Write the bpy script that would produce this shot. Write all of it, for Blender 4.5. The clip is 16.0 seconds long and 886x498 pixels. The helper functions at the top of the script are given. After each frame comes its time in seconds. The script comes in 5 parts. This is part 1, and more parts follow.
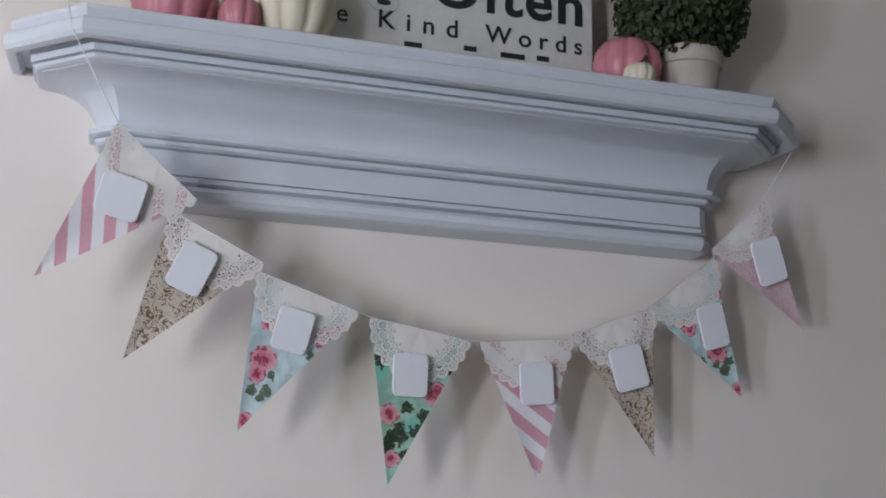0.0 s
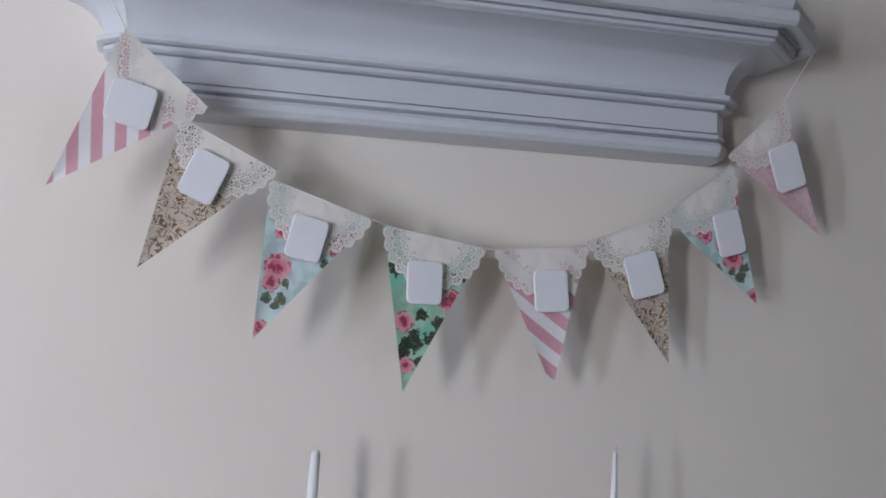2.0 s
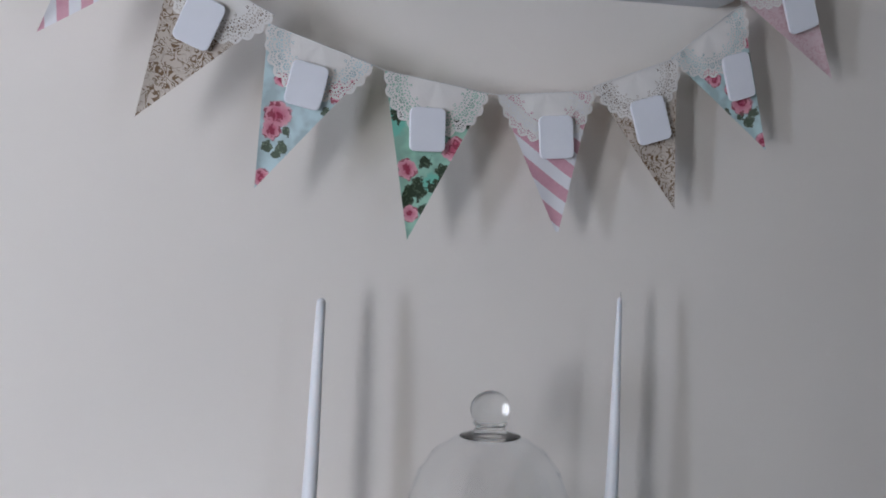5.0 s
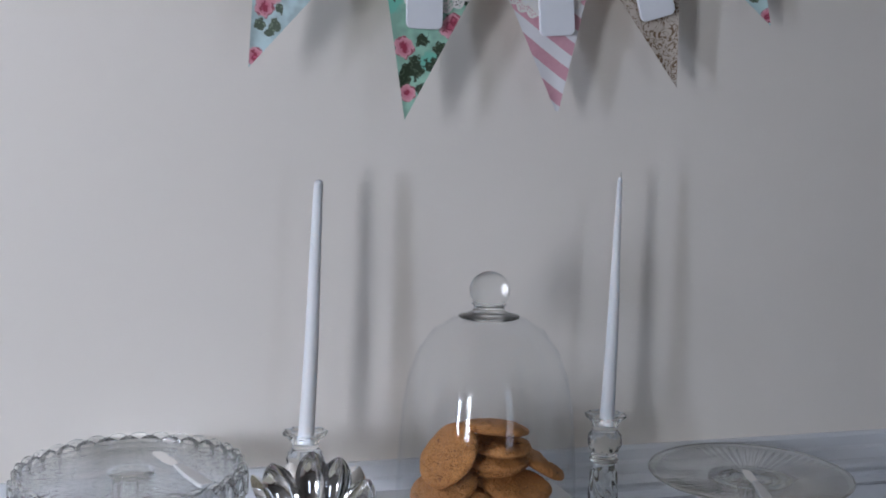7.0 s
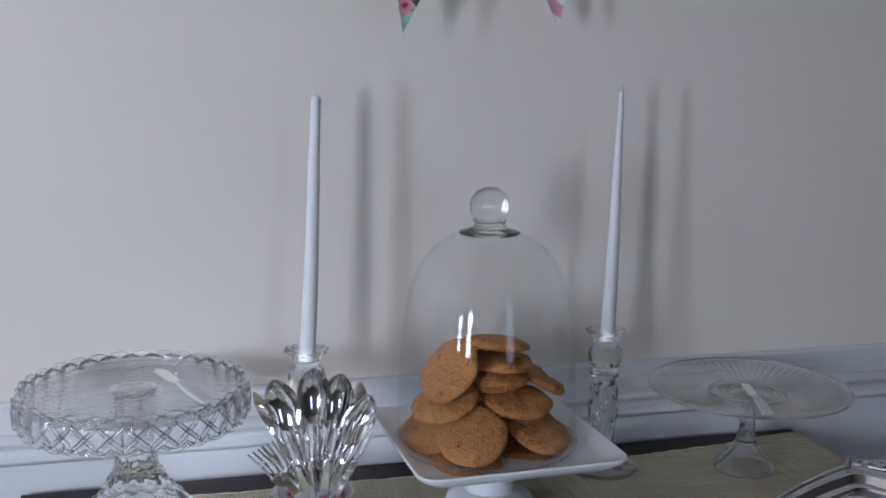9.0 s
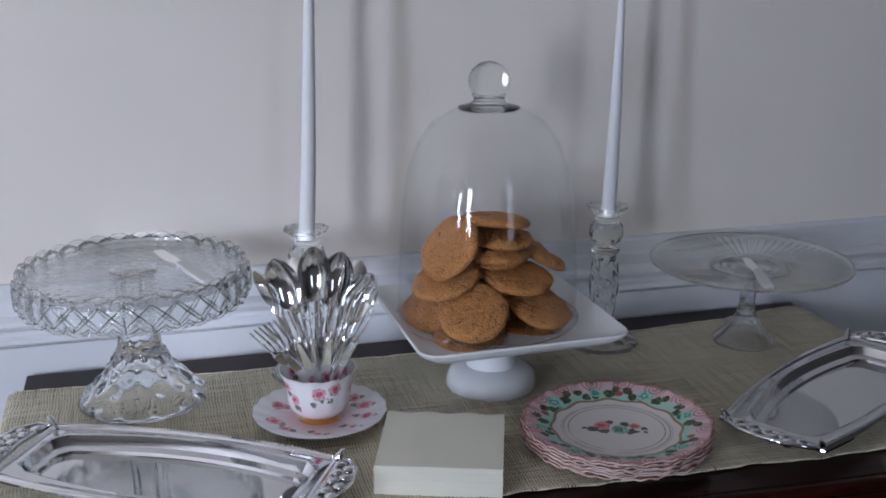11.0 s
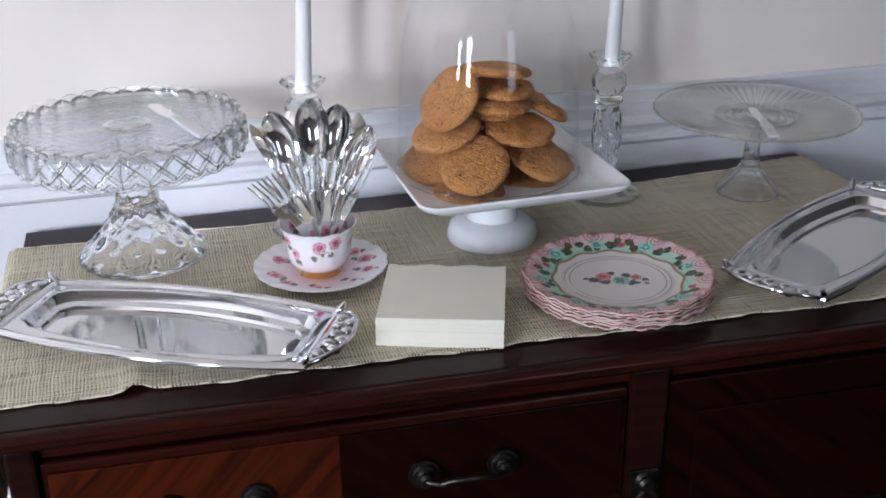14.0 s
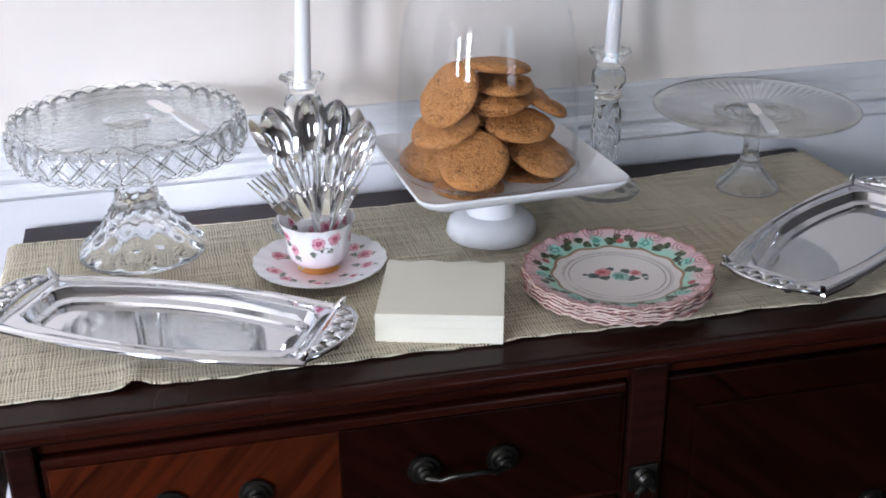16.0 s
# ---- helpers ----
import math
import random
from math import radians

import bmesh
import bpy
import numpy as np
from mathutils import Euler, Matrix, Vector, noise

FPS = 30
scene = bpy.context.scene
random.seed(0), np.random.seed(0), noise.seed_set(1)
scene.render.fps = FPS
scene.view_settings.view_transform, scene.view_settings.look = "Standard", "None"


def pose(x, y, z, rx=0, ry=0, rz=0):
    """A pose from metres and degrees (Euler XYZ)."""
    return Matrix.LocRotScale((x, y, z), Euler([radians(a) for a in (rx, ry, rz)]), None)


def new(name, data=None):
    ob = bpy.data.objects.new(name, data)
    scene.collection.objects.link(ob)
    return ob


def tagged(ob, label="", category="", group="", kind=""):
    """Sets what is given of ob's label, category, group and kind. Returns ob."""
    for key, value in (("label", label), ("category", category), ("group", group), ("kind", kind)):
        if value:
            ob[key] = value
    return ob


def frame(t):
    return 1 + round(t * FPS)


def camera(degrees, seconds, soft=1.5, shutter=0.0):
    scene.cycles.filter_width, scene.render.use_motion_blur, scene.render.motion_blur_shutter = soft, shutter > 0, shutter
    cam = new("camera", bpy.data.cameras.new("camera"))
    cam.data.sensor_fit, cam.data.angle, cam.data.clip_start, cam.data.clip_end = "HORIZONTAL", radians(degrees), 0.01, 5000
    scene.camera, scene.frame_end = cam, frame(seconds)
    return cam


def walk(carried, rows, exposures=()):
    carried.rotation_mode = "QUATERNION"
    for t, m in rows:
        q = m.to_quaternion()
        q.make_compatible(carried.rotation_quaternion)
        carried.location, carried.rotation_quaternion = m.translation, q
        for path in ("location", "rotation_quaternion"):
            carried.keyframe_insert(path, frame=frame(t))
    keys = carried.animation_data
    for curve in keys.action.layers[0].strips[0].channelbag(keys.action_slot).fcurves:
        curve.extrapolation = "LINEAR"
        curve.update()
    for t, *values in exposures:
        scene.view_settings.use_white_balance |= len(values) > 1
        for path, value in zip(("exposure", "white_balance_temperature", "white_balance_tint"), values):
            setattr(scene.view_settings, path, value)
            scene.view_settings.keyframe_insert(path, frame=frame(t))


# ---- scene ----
cam = camera(43.38, 16.0, soft=1.8)
# seconds, eye x y z, yaw, pitch, lean to the left
ROWS = (
    (0, -0.3146, -1.3576, 1.4737, -15.423, 11.099, 2.105),
    (0.5, -0.3141, -1.3565, 1.4730, -15.192, 10.552, 2.132),
    (1, -0.3132, -1.3544, 1.4717, -15.111, 9.560, 2.071),
    (1.5, -0.3120, -1.3517, 1.4699, -15.025, 8.231, 1.993),
    (2, -0.3107, -1.3485, 1.4678, -14.808, 6.639, 1.912),
    (2.5, -0.3094, -1.3454, 1.4658, -14.720, 5.128, 1.765),
    (3, -0.3082, -1.3425, 1.4638, -14.685, 3.627, 1.753),
    (5.5, -0.3036, -1.3318, 1.4563, -14.781, -2.042, 1.243),
    (6, -0.3024, -1.3290, 1.4543, -14.815, -3.584, 1.179),
    (6.5, -0.3014, -1.3265, 1.4525, -14.841, -4.980, 1.048),
    (7, -0.3003, -1.3238, 1.4505, -14.868, -6.531, 0.992),
    (7.5, -0.2995, -1.3221, 1.4492, -14.891, -7.521, 0.946),
    (8, -0.2989, -1.3206, 1.4481, -14.904, -8.362, 0.876),
    (10.5, -0.2943, -1.3096, 1.4393, -14.844, -15.120, 0.077),
    (11, -0.2933, -1.3072, 1.4372, -14.862, -16.703, -0.068),
    (11.5, -0.2923, -1.3049, 1.4353, -14.833, -18.188, -0.178),
    (12, -0.2915, -1.3031, 1.4337, -14.799, -19.452, -0.284),
    (12.5, -0.2908, -1.3012, 1.4320, -14.780, -20.745, -0.379),
    (13, -0.2901, -1.2996, 1.4306, -14.749, -21.870, -0.440),
    (13.5, -0.2895, -1.2981, 1.4292, -14.728, -22.926, -0.559),
    (14, -0.2888, -1.2966, 1.4278, -14.712, -24.035, -0.630),
    (14.5, -0.2882, -1.2950, 1.4264, -14.695, -25.144, -0.735),
    (15, -0.2880, -1.2947, 1.4261, -14.693, -25.417, -0.721),
    (15.5, -0.2883, -1.2953, 1.4267, -14.709, -24.933, -0.716),
    (16, -0.2887, -1.2963, 1.4276, -14.744, -24.248, -0.631),
)
EXPOSURES = ((0.0, 0.96, 6650, 11), (3.0, 0.97, 6600, 11), (6.5, 0.91, 6350, 11), (8.0, 0.87, 6250, 11), (10.5, 0.73, 6100, 13), (11.5, 1.00, 6150, 13), (12.5, 1.24, 6250, 13), (13.5, 1.38, 6400, 13), (14.5, 1.64, 6450, 13), (16.0, 1.74, 6450, 13))
walk(cam, [(t, pose(x, y, z, 90 + p, 0, w) @ pose(0, 0, 0, 0, 0, r)) for t, x, y, z, w, p, r in ROWS], EXPOSURES)

# ---- daylight ----
world = bpy.data.worlds.new("sky")
scene.world = world
world.use_nodes = True
sky = world.node_tree.nodes.new("ShaderNodeTexSky")
sky.sky_type, sky.sun_disc, sky.sun_elevation, sky.sun_rotation = "NISHITA", False, radians(35), radians(60)
world.node_tree.links.new(sky.outputs[0], world.node_tree.nodes["Background"].inputs[0])
world.node_tree.nodes["Background"].inputs[1].default_value = 0.1

ROOM_W, ROOM_E, ROOM_S, ROOM_H = -3.9, 2.6, -2.4, 2.62
WIN_Z0, WIN_Z1 = 0.84, 2.02
# spans along x of the windows in the south wall, watts, tint of the sky seen through them
WINDOWS = ((-2.24, -1.74, 34.0, (0.865, 0.905, 1.0)), (-3.44, -2.94, 66.0, (0.72, 0.81, 1.0)), (0.30, 0.78, 2.5, (0.72, 0.82, 1.0)))


def window_light(name, m, width, height, watts, colour):
    data = bpy.data.lights.new(name, "AREA")
    data.shape, data.size, data.size_y, data.energy, data.color = "RECTANGLE", width, height, watts, colour
    lamp = new(name, data)
    lamp.matrix_world = m
    return lamp


for x0, x1, watts, tint in WINDOWS:
    window_light("window_daylight", pose((x0 + x1) / 2, ROOM_S - 0.12, (WIN_Z0 + WIN_Z1) / 2, 90, 0, 0), x1 - x0, WIN_Z1 - WIN_Z0, watts, tint)


# ---- materials ----
def nd(nt, kind, **ins):
    n = nt.nodes.new(kind)
    for k, v in ins.items():
        s = n.inputs[int(k[1:])] if k[0] == "i" and k[1:].isdigit() else n.inputs[k.replace("_", " ")]
        if isinstance(v, bpy.types.NodeSocket):
            nt.links.new(v, s)
        else:
            s.default_value = v
    return n


def calc(nt, op, a, b=0.0, c=0.0):
    n = nd(nt, "ShaderNodeMath", i0=a, i1=b, i2=c)
    n.operation = op
    return n.outputs[0]


def mix(nt, fac, a, b):
    n = nt.nodes.new("ShaderNodeMix")
    n.data_type = "RGBA"
    for k, v in ((0, fac), (6, a), (7, b)):
        if isinstance(v, bpy.types.NodeSocket):
            nt.links.new(v, n.inputs[k])
        else:
            n.inputs[k].default_value = v if k == 0 else (*v, 1)
    return n.outputs[2]


def ramp(nt, fac, stops, sharp=False):
    n = nt.nodes.new("ShaderNodeValToRGB")
    n.color_ramp.interpolation = "CONSTANT" if sharp else "LINEAR"
    el = n.color_ramp.elements
    while len(el) < len(stops):
        el.new(0.5)
    for e, (p, col) in zip(el, stops):
        e.position, e.color = p, (*col, 1)
    nt.links.new(fac, n.inputs[0])
    return n.outputs[0]


def band(nt, v, lo, hi, soft=0.02):
    """1 between lo and hi, with soft ends."""
    a = nd(nt, "ShaderNodeMapRange", i0=v, i1=lo - soft, i2=lo + soft)
    b = nd(nt, "ShaderNodeMapRange", i0=v, i1=hi - soft, i2=hi + soft)
    return calc(nt, "SUBTRACT", a.outputs[0], b.outputs[0])


def start(name, rough=0.5, metal=0.0):
    m = bpy.data.materials.new(name)
    m.use_nodes = True
    nt = m.node_tree
    b = nt.nodes["Principled BSDF"]
    b.inputs["Roughness"].default_value, b.inputs["Metallic"].default_value = rough, metal
    return m, nt, b, nt.nodes.new("ShaderNodeTexCoord").outputs[3]


def bump(nt, b, height, strength, distance):
    nt.links.new(nd(nt, "ShaderNodeBump", Strength=strength, Distance=distance, Height=height).outputs[0], b.inputs["Normal"])


def noise_of(nt, co, scale, detail=4.0, distortion=0.0):
    return nd(nt, "ShaderNodeTexNoise", Vector=co, Scale=scale, Detail=detail, Distortion=distortion).outputs[0]


def plain(name, colour, rough=0.5, metal=0.0, var=0.08, fine=120.0, coarse=6.0, relief=0.15, depth=0.0004):
    """A surface with two scales of variation and fine relief."""
    m, nt, b, co = start(name, rough, metal)
    f, c = noise_of(nt, co, fine), noise_of(nt, co, coarse, 3.0)
    dark, light = tuple(v * (1 - var) for v in colour), tuple(min(1, v * (1 + var)) for v in colour)
    nt.links.new(mix(nt, calc(nt, "MULTIPLY_ADD", c, 0.7, calc(nt, "MULTIPLY", f, 0.3)), dark, light), b.inputs["Base Color"])
    nt.links.new(calc(nt, "MULTIPLY_ADD", c, 0.12, rough - 0.06), b.inputs["Roughness"])
    bump(nt, b, f, relief, depth)
    return m


def glass(name, tint=(0.97, 0.985, 0.98), ior=1.36, clear=0.985):
    m, nt, b, co = start(name, 0.0)
    b.inputs["Base Color"].default_value = (*tint, 1)
    b.inputs["Transmission Weight"].default_value, b.inputs["IOR"].default_value = clear, ior
    return m


def thin_glass(name, relief=0.0, scale=82.0, base=0.022, edge_gain=0.75, soft=0.02, bend=0.0, ior=1.25):
    """Clear glass: seen through, part of the light bent by its relief, with mirror gloss by Fresnel."""
    m = bpy.data.materials.new(name)
    m.use_nodes = True
    nt = m.node_tree
    nt.nodes.remove(nt.nodes["Principled BSDF"])
    co = nt.nodes.new("ShaderNodeTexCoord").outputs[3]
    clear = nd(nt, "ShaderNodeBsdfTransparent", Color=(0.991, 0.994, 0.995, 1))
    gloss = nd(nt, "ShaderNodeBsdfGlossy", Color=(0.93, 0.94, 0.95, 1), Roughness=soft)
    bent = nd(nt, "ShaderNodeBsdfGlass", Color=(0.99, 0.993, 0.995, 1), Roughness=0.0, IOR=ior)
    edge = nd(nt, "ShaderNodeLayerWeight", Blend=0.5)
    if relief:
        turned = nd(nt, "ShaderNodeMapping", Vector=co, Rotation=(0, 0, radians(52))).outputs[0]
        v = nd(nt, "ShaderNodeTexVoronoi", Vector=turned, Scale=scale, Randomness=0.2)
        n = nd(nt, "ShaderNodeBump", Strength=relief, Distance=0.004, Height=v.outputs[0]).outputs[0]
        for node in (gloss, edge, bent):
            nt.links.new(n, node.inputs["Normal"])
    facing = calc(nt, "MULTIPLY_ADD", calc(nt, "POWER", edge.outputs[1], 8.0), edge_gain, base)
    through_it = nd(nt, "ShaderNodeMixShader", Fac=bend, i1=clear.outputs[0], i2=bent.outputs[0])
    both = nd(nt, "ShaderNodeMixShader", Fac=facing, i1=through_it.outputs[0], i2=gloss.outputs[0])
    nt.links.new(both.outputs[0], nt.nodes["Material Output"].inputs[0])
    return m


def spots(nt, co, places, wobble=0.35, scale=120.0):
    """The least distance to any of the spots, in parts of its radius."""
    n = nd(nt, "ShaderNodeTexNoise", Vector=co, Scale=scale, Detail=2.0).outputs[0]
    best = None
    for x, y, z, r in places:
        d = nd(nt, "ShaderNodeVectorMath", i0=co, i1=(x, y, z))
        d.operation = "DISTANCE"
        v = calc(nt, "DIVIDE", d.outputs["Value"], r)
        best = v if best is None else calc(nt, "MINIMUM", best, v)
    return calc(nt, "ADD", best, calc(nt, "MULTIPLY_ADD", n, wobble * 2, -wobble))


def roses(nt, co, base, places, leaves, fine=260.0, green=(0.07, 0.11, 0.06), reds=((0.30, 0.015, 0.045), (0.58, 0.11, 0.19), (0.78, 0.40, 0.46))):
    """Printed roses with leaves on a ground colour."""
    leaf = spots(nt, co, leaves, 0.9, 150.0 if fine < 400 else 330.0)
    col = mix(nt, band(nt, leaf, -1.0, 0.85, 0.06), base, green)
    vein = noise_of(nt, co, 320.0, 2.0)
    col = mix(nt, calc(nt, "MULTIPLY", band(nt, leaf, -1.0, 0.8, 0.06), calc(nt, "MULTIPLY", band(nt, vein, 0.60, 0.75, 0.06), 0.45)), col, tuple(min(1.0, g * 4 + 0.08) for g in green))
    d = spots(nt, co, places, 0.34, fine * 0.55)
    swirl = noise_of(nt, co, fine * 0.5, 1.0, 0.6)
    body = mix(nt, nd(nt, "ShaderNodeMapRange", i0=d, i1=0.15, i2=0.85).outputs[0], reds[1], reds[2])
    fold = calc(nt, "SINE", calc(nt, "MULTIPLY_ADD", d, 8.5, calc(nt, "MULTIPLY", swirl, 11.0)))
    petal = mix(nt, calc(nt, "MULTIPLY", band(nt, fold, 0.35, 2.0, 0.35), 0.8), body, reds[0])
    return mix(nt, band(nt, d, -2.0, 0.92, 0.05), col, petal)


def paper_stripes(name, angle, pitch, phase=0.0):
    m, nt, b, co = start(name, 0.55)
    s = nd(nt, "ShaderNodeSeparateXYZ", i0=co)
    v = calc(nt, "ADD", calc(nt, "MULTIPLY", s.outputs[0], math.cos(radians(angle)) / pitch), calc(nt, "MULTIPLY_ADD", s.outputs[2], math.sin(radians(angle)) / pitch, phase))
    rag = calc(nt, "MULTIPLY_ADD", noise_of(nt, co, 500.0), 0.05, v)
    f = calc(nt, "FRACT", rag)
    pink = mix(nt, noise_of(nt, co, 240.0), (0.61, 0.30, 0.36), (0.69, 0.39, 0.45))
    nt.links.new(mix(nt, band(nt, f, 0.0, 0.5, 0.012), (0.80, 0.79, 0.80), pink), b.inputs["Base Color"])
    bump(nt, b, noise_of(nt, co, 700.0), 0.1, 0.0002)
    return m


def paper_damask(name, ground, figure, scale):
    m, nt, b, co = start(name, 0.5)
    n = noise_of(nt, co, scale, 1.0, 1.2)
    v = nd(nt, "ShaderNodeTexVoronoi", Vector=co, Scale=scale * 0.55, Randomness=0.4).outputs[0]
    curl = calc(nt, "SINE", calc(nt, "MULTIPLY_ADD", n, 34.0, calc(nt, "MULTIPLY", v, 9.0)))
    col = mix(nt, band(nt, curl, -0.35, 2.0, 0.25), ground, figure)
    big = band(nt, noise_of(nt, co, scale * 0.5, 0.0), 0.52, 0.62, 0.02)
    nt.links.new(mix(nt, calc(nt, "MULTIPLY", big, 0.75), col, figure), b.inputs["Base Color"])
    return m


def paper_roses(name, ground, places, leaves, buds, green):
    m, nt, b, co = start(name, 0.5)
    base = mix(nt, band(nt, noise_of(nt, co, 45.0, 2.0), 0.52, 0.9, 0.1), ground, tuple(v * 0.72 for v in ground))
    base = mix(nt, band(nt, spots(nt, co, buds, 0.5, 140.0), -1.0, 0.9, 0.15), base, (ground[0] * 0.5, ground[1] * 0.85, ground[2] * 0.85))
    nt.links.new(roses(nt, co, base, places, leaves, green=green), b.inputs["Base Color"])
    return m


def wood(name, dark, light, rough, turn=0.0, stretch=14.0, scale=9.0, coat=0.04, spec=0.18):
    m, nt, b, co = start(name, rough)
    turned = nd(nt, "ShaderNodeMapping", Vector=co, Rotation=(0, radians(turn), 0))
    mp = nd(nt, "ShaderNodeMapping", Vector=turned.outputs[0], Scale=(1.0, stretch, stretch))
    g = noise_of(nt, mp.outputs[0], scale, 5.0, 0.6)
    pores = noise_of(nt, mp.outputs[0], scale * 9, 2.0)
    blot = noise_of(nt, co, 5.0, 2.0)
    col = mix(nt, band(nt, g, 0.45, 0.9, 0.16), dark, light)
    col = mix(nt, calc(nt, "MULTIPLY", pores, 0.45), col, dark)
    col = mix(nt, calc(nt, "MULTIPLY", blot, 0.35), col, dark)
    nt.links.new(col, b.inputs["Base Color"])
    nt.links.new(calc(nt, "MULTIPLY_ADD", blot, 0.18, rough - 0.08), b.inputs["Roughness"])
    b.inputs["Coat Weight"].default_value, b.inputs["Coat Roughness"].default_value = coat, 0.14
    b.inputs["Specular IOR Level"].default_value = spec
    bump(nt, b, pores, 0.06, 0.0004)
    return m


def burlap(name):
    m, nt, b, co = start(name, 0.9)
    s = nd(nt, "ShaderNodeSeparateXYZ", i0=co)
    w1, w2, w3 = noise_of(nt, co, 30.0, 3.0), noise_of(nt, co, 34.0, 3.0), noise_of(nt, co, 9.0, 3.0)
    ax = calc(nt, "ABSOLUTE", calc(nt, "SINE", calc(nt, "MULTIPLY_ADD", s.outputs[0], math.pi / 0.0031, calc(nt, "MULTIPLY", w1, 9.0))))
    ay = calc(nt, "ABSOLUTE", calc(nt, "SINE", calc(nt, "MULTIPLY_ADD", s.outputs[1], math.pi / 0.0036, calc(nt, "MULTIPLY", w2, 9.0))))
    long_x = nd(nt, "ShaderNodeMapping", Vector=co, Scale=(10.0, 330.0, 1.0)).outputs[0]
    long_y = nd(nt, "ShaderNodeMapping", Vector=co, Scale=(380.0, 10.0, 1.0)).outputs[0]
    tx, ty = noise_of(nt, long_y, 1.0, 2.0), noise_of(nt, long_x, 1.0, 2.0)
    # thick and thin yarns, open meshes between them
    fx = calc(nt, "ADD", ax, calc(nt, "MULTIPLY_ADD", tx, 1.5, -0.75))
    fy = calc(nt, "ADD", ay, calc(nt, "MULTIPLY_ADD", ty, 1.9, -0.95))
    top = calc(nt, "MAXIMUM", fx, fy)
    over = band(nt, calc(nt, "SUBTRACT", fx, fy), 0.0, 9.0, 0.3)
    yarn = mix(nt, calc(nt, "MULTIPLY_ADD", tx, 0.65, calc(nt, "MULTIPLY", ty, 0.65)), (0.42, 0.37, 0.25), (0.93, 0.87, 0.70))
    yarn = mix(nt, calc(nt, "MULTIPLY", over, 0.22), yarn, (0.46, 0.40, 0.26))
    yarn = mix(nt, calc(nt, "MULTIPLY", w3, 0.5), yarn, (0.60, 0.535, 0.365))
    nt.links.new(mix(nt, band(nt, top, -3.0, 0.62, 0.14), yarn, (0.075, 0.058, 0.032)), b.inputs["Base Color"])
    bump(nt, b, top, 0.9, 0.0010)
    return m


WALL = plain("wall_paint", (0.78, 0.728, 0.665), 0.75, var=0.03, fine=420, coarse=2.0, relief=0.12, depth=0.0006)
TRIM = plain("white_trim_paint", (0.72, 0.735, 0.76), 0.38, var=0.04, fine=90, coarse=9, relief=0.08)
SHELF = plain("painted_shelf", (0.62, 0.645, 0.69), 0.34, var=0.05, fine=60, coarse=11, relief=0.12, depth=0.0006)
# unseen walls, ceiling and floor: tones set low to cut bounced light
FAR_WALL = plain("unseen_wall_dark", (0.21, 0.20, 0.19), 0.8, var=0.05, fine=300, coarse=2)
CEIL = plain("ceiling_paint", (0.56, 0.52, 0.46), 0.85, var=0.03, fine=300, coarse=2)
FLOORING = wood("oak_floor", (0.055, 0.040, 0.030), (0.12, 0.092, 0.072), 0.45, 0, 10, 4)
MAHOGANY = wood("dark_mahogany", (0.008, 0.0023, 0.0019), (0.026, 0.0068, 0.0050), 0.30, 0, 16, 6, 0.05, 0.12)
EDGE_WOOD = wood("mahogany_edge", (0.009, 0.0020, 0.0013), (0.044, 0.0086, 0.0046), 0.26, 0, 18, 6, 0.03, 0.14)
VENEER_A = wood("flame_veneer", (0.013, 0.0024, 0.0011), (0.092, 0.0150, 0.0036), 0.32, 48, 16, 7)
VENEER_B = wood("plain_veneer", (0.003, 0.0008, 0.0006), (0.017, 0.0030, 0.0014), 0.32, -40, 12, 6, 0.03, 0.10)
BRONZE = plain("aged_bronze", (0.05, 0.048, 0.042), 0.32, 0.9, 0.35, 160, 30, 0.3)
BURLAP = burlap("burlap_weave")
GLASS = glass("clear_glass")
DOME_GLASS = thin_glass("blown_glass", 0.0, 60.0, 0.024, 0.9)
BALL = glass("solid_ball_glass", ior=1.5)
THUMB = glass("thumbprint_glass", (0.985, 0.99, 0.99), 1.42)
PRESSED = thin_glass("pressed_glass", 0.65, 95.0, 0.10, 0.8, 0.06, 0.45, 1.22)
SHEER = thin_glass("sheer_pressed_glass", 0.15, 60.0, 0.06, 0.85, 0.04, 0.75, 1.34)
FLUTED = thin_glass("fluted_glass", 0.0, 60.0, 0.06, 0.9, 0.05, 0.62, 1.42)
MILK = plain("milk_glass", (0.80, 0.82, 0.84), 0.12, var=0.03, fine=30, coarse=8, relief=0.03)
CHROME = plain("polished_chrome", (0.70, 0.705, 0.73), 0.06, 1.0, 0.05, 200, 20, 0.02)
SILVER = plain("silver_plate", (0.93, 0.93, 0.93), 0.09, 1.0, 0.05, 260, 30, 0.04)
PEARL = plain("pearly_white_handle", (0.66, 0.66, 0.66), 0.22, var=0.05, fine=70, coarse=25, relief=0.05)
NAPKIN = plain("cream_paper", (0.81, 0.79, 0.67), 0.85, var=0.03, fine=700, coarse=15, relief=0.3)
WAX = plain("white_wax", (0.77, 0.775, 0.79), 0.55, var=0.03, fine=60, coarse=15, relief=0.05)
WAX.node_tree.nodes["Principled BSDF"].inputs["Subsurface Weight"].default_value = 0.6
WAX.node_tree.nodes["Principled BSDF"].inputs["Subsurface Radius"].default_value = (0.012, 0.010, 0.009)
WICK = plain("cotton_wick", (0.55, 0.53, 0.48), 0.9)
LACE = plain("doily_paper", (0.80, 0.77, 0.73), 0.8, var=0.04, fine=500, coarse=30, relief=0.4)
WHITE_WOOD = plain("white_painted_wood", (0.80, 0.81, 0.85), 0.45, var=0.03, fine=150, coarse=30, relief=0.1)
STRING = plain("silver_thread", (0.80, 0.79, 0.77), 0.35, 0.2)
BEAD = plain("clear_bead", (0.88, 0.87, 0.86), 0.12)
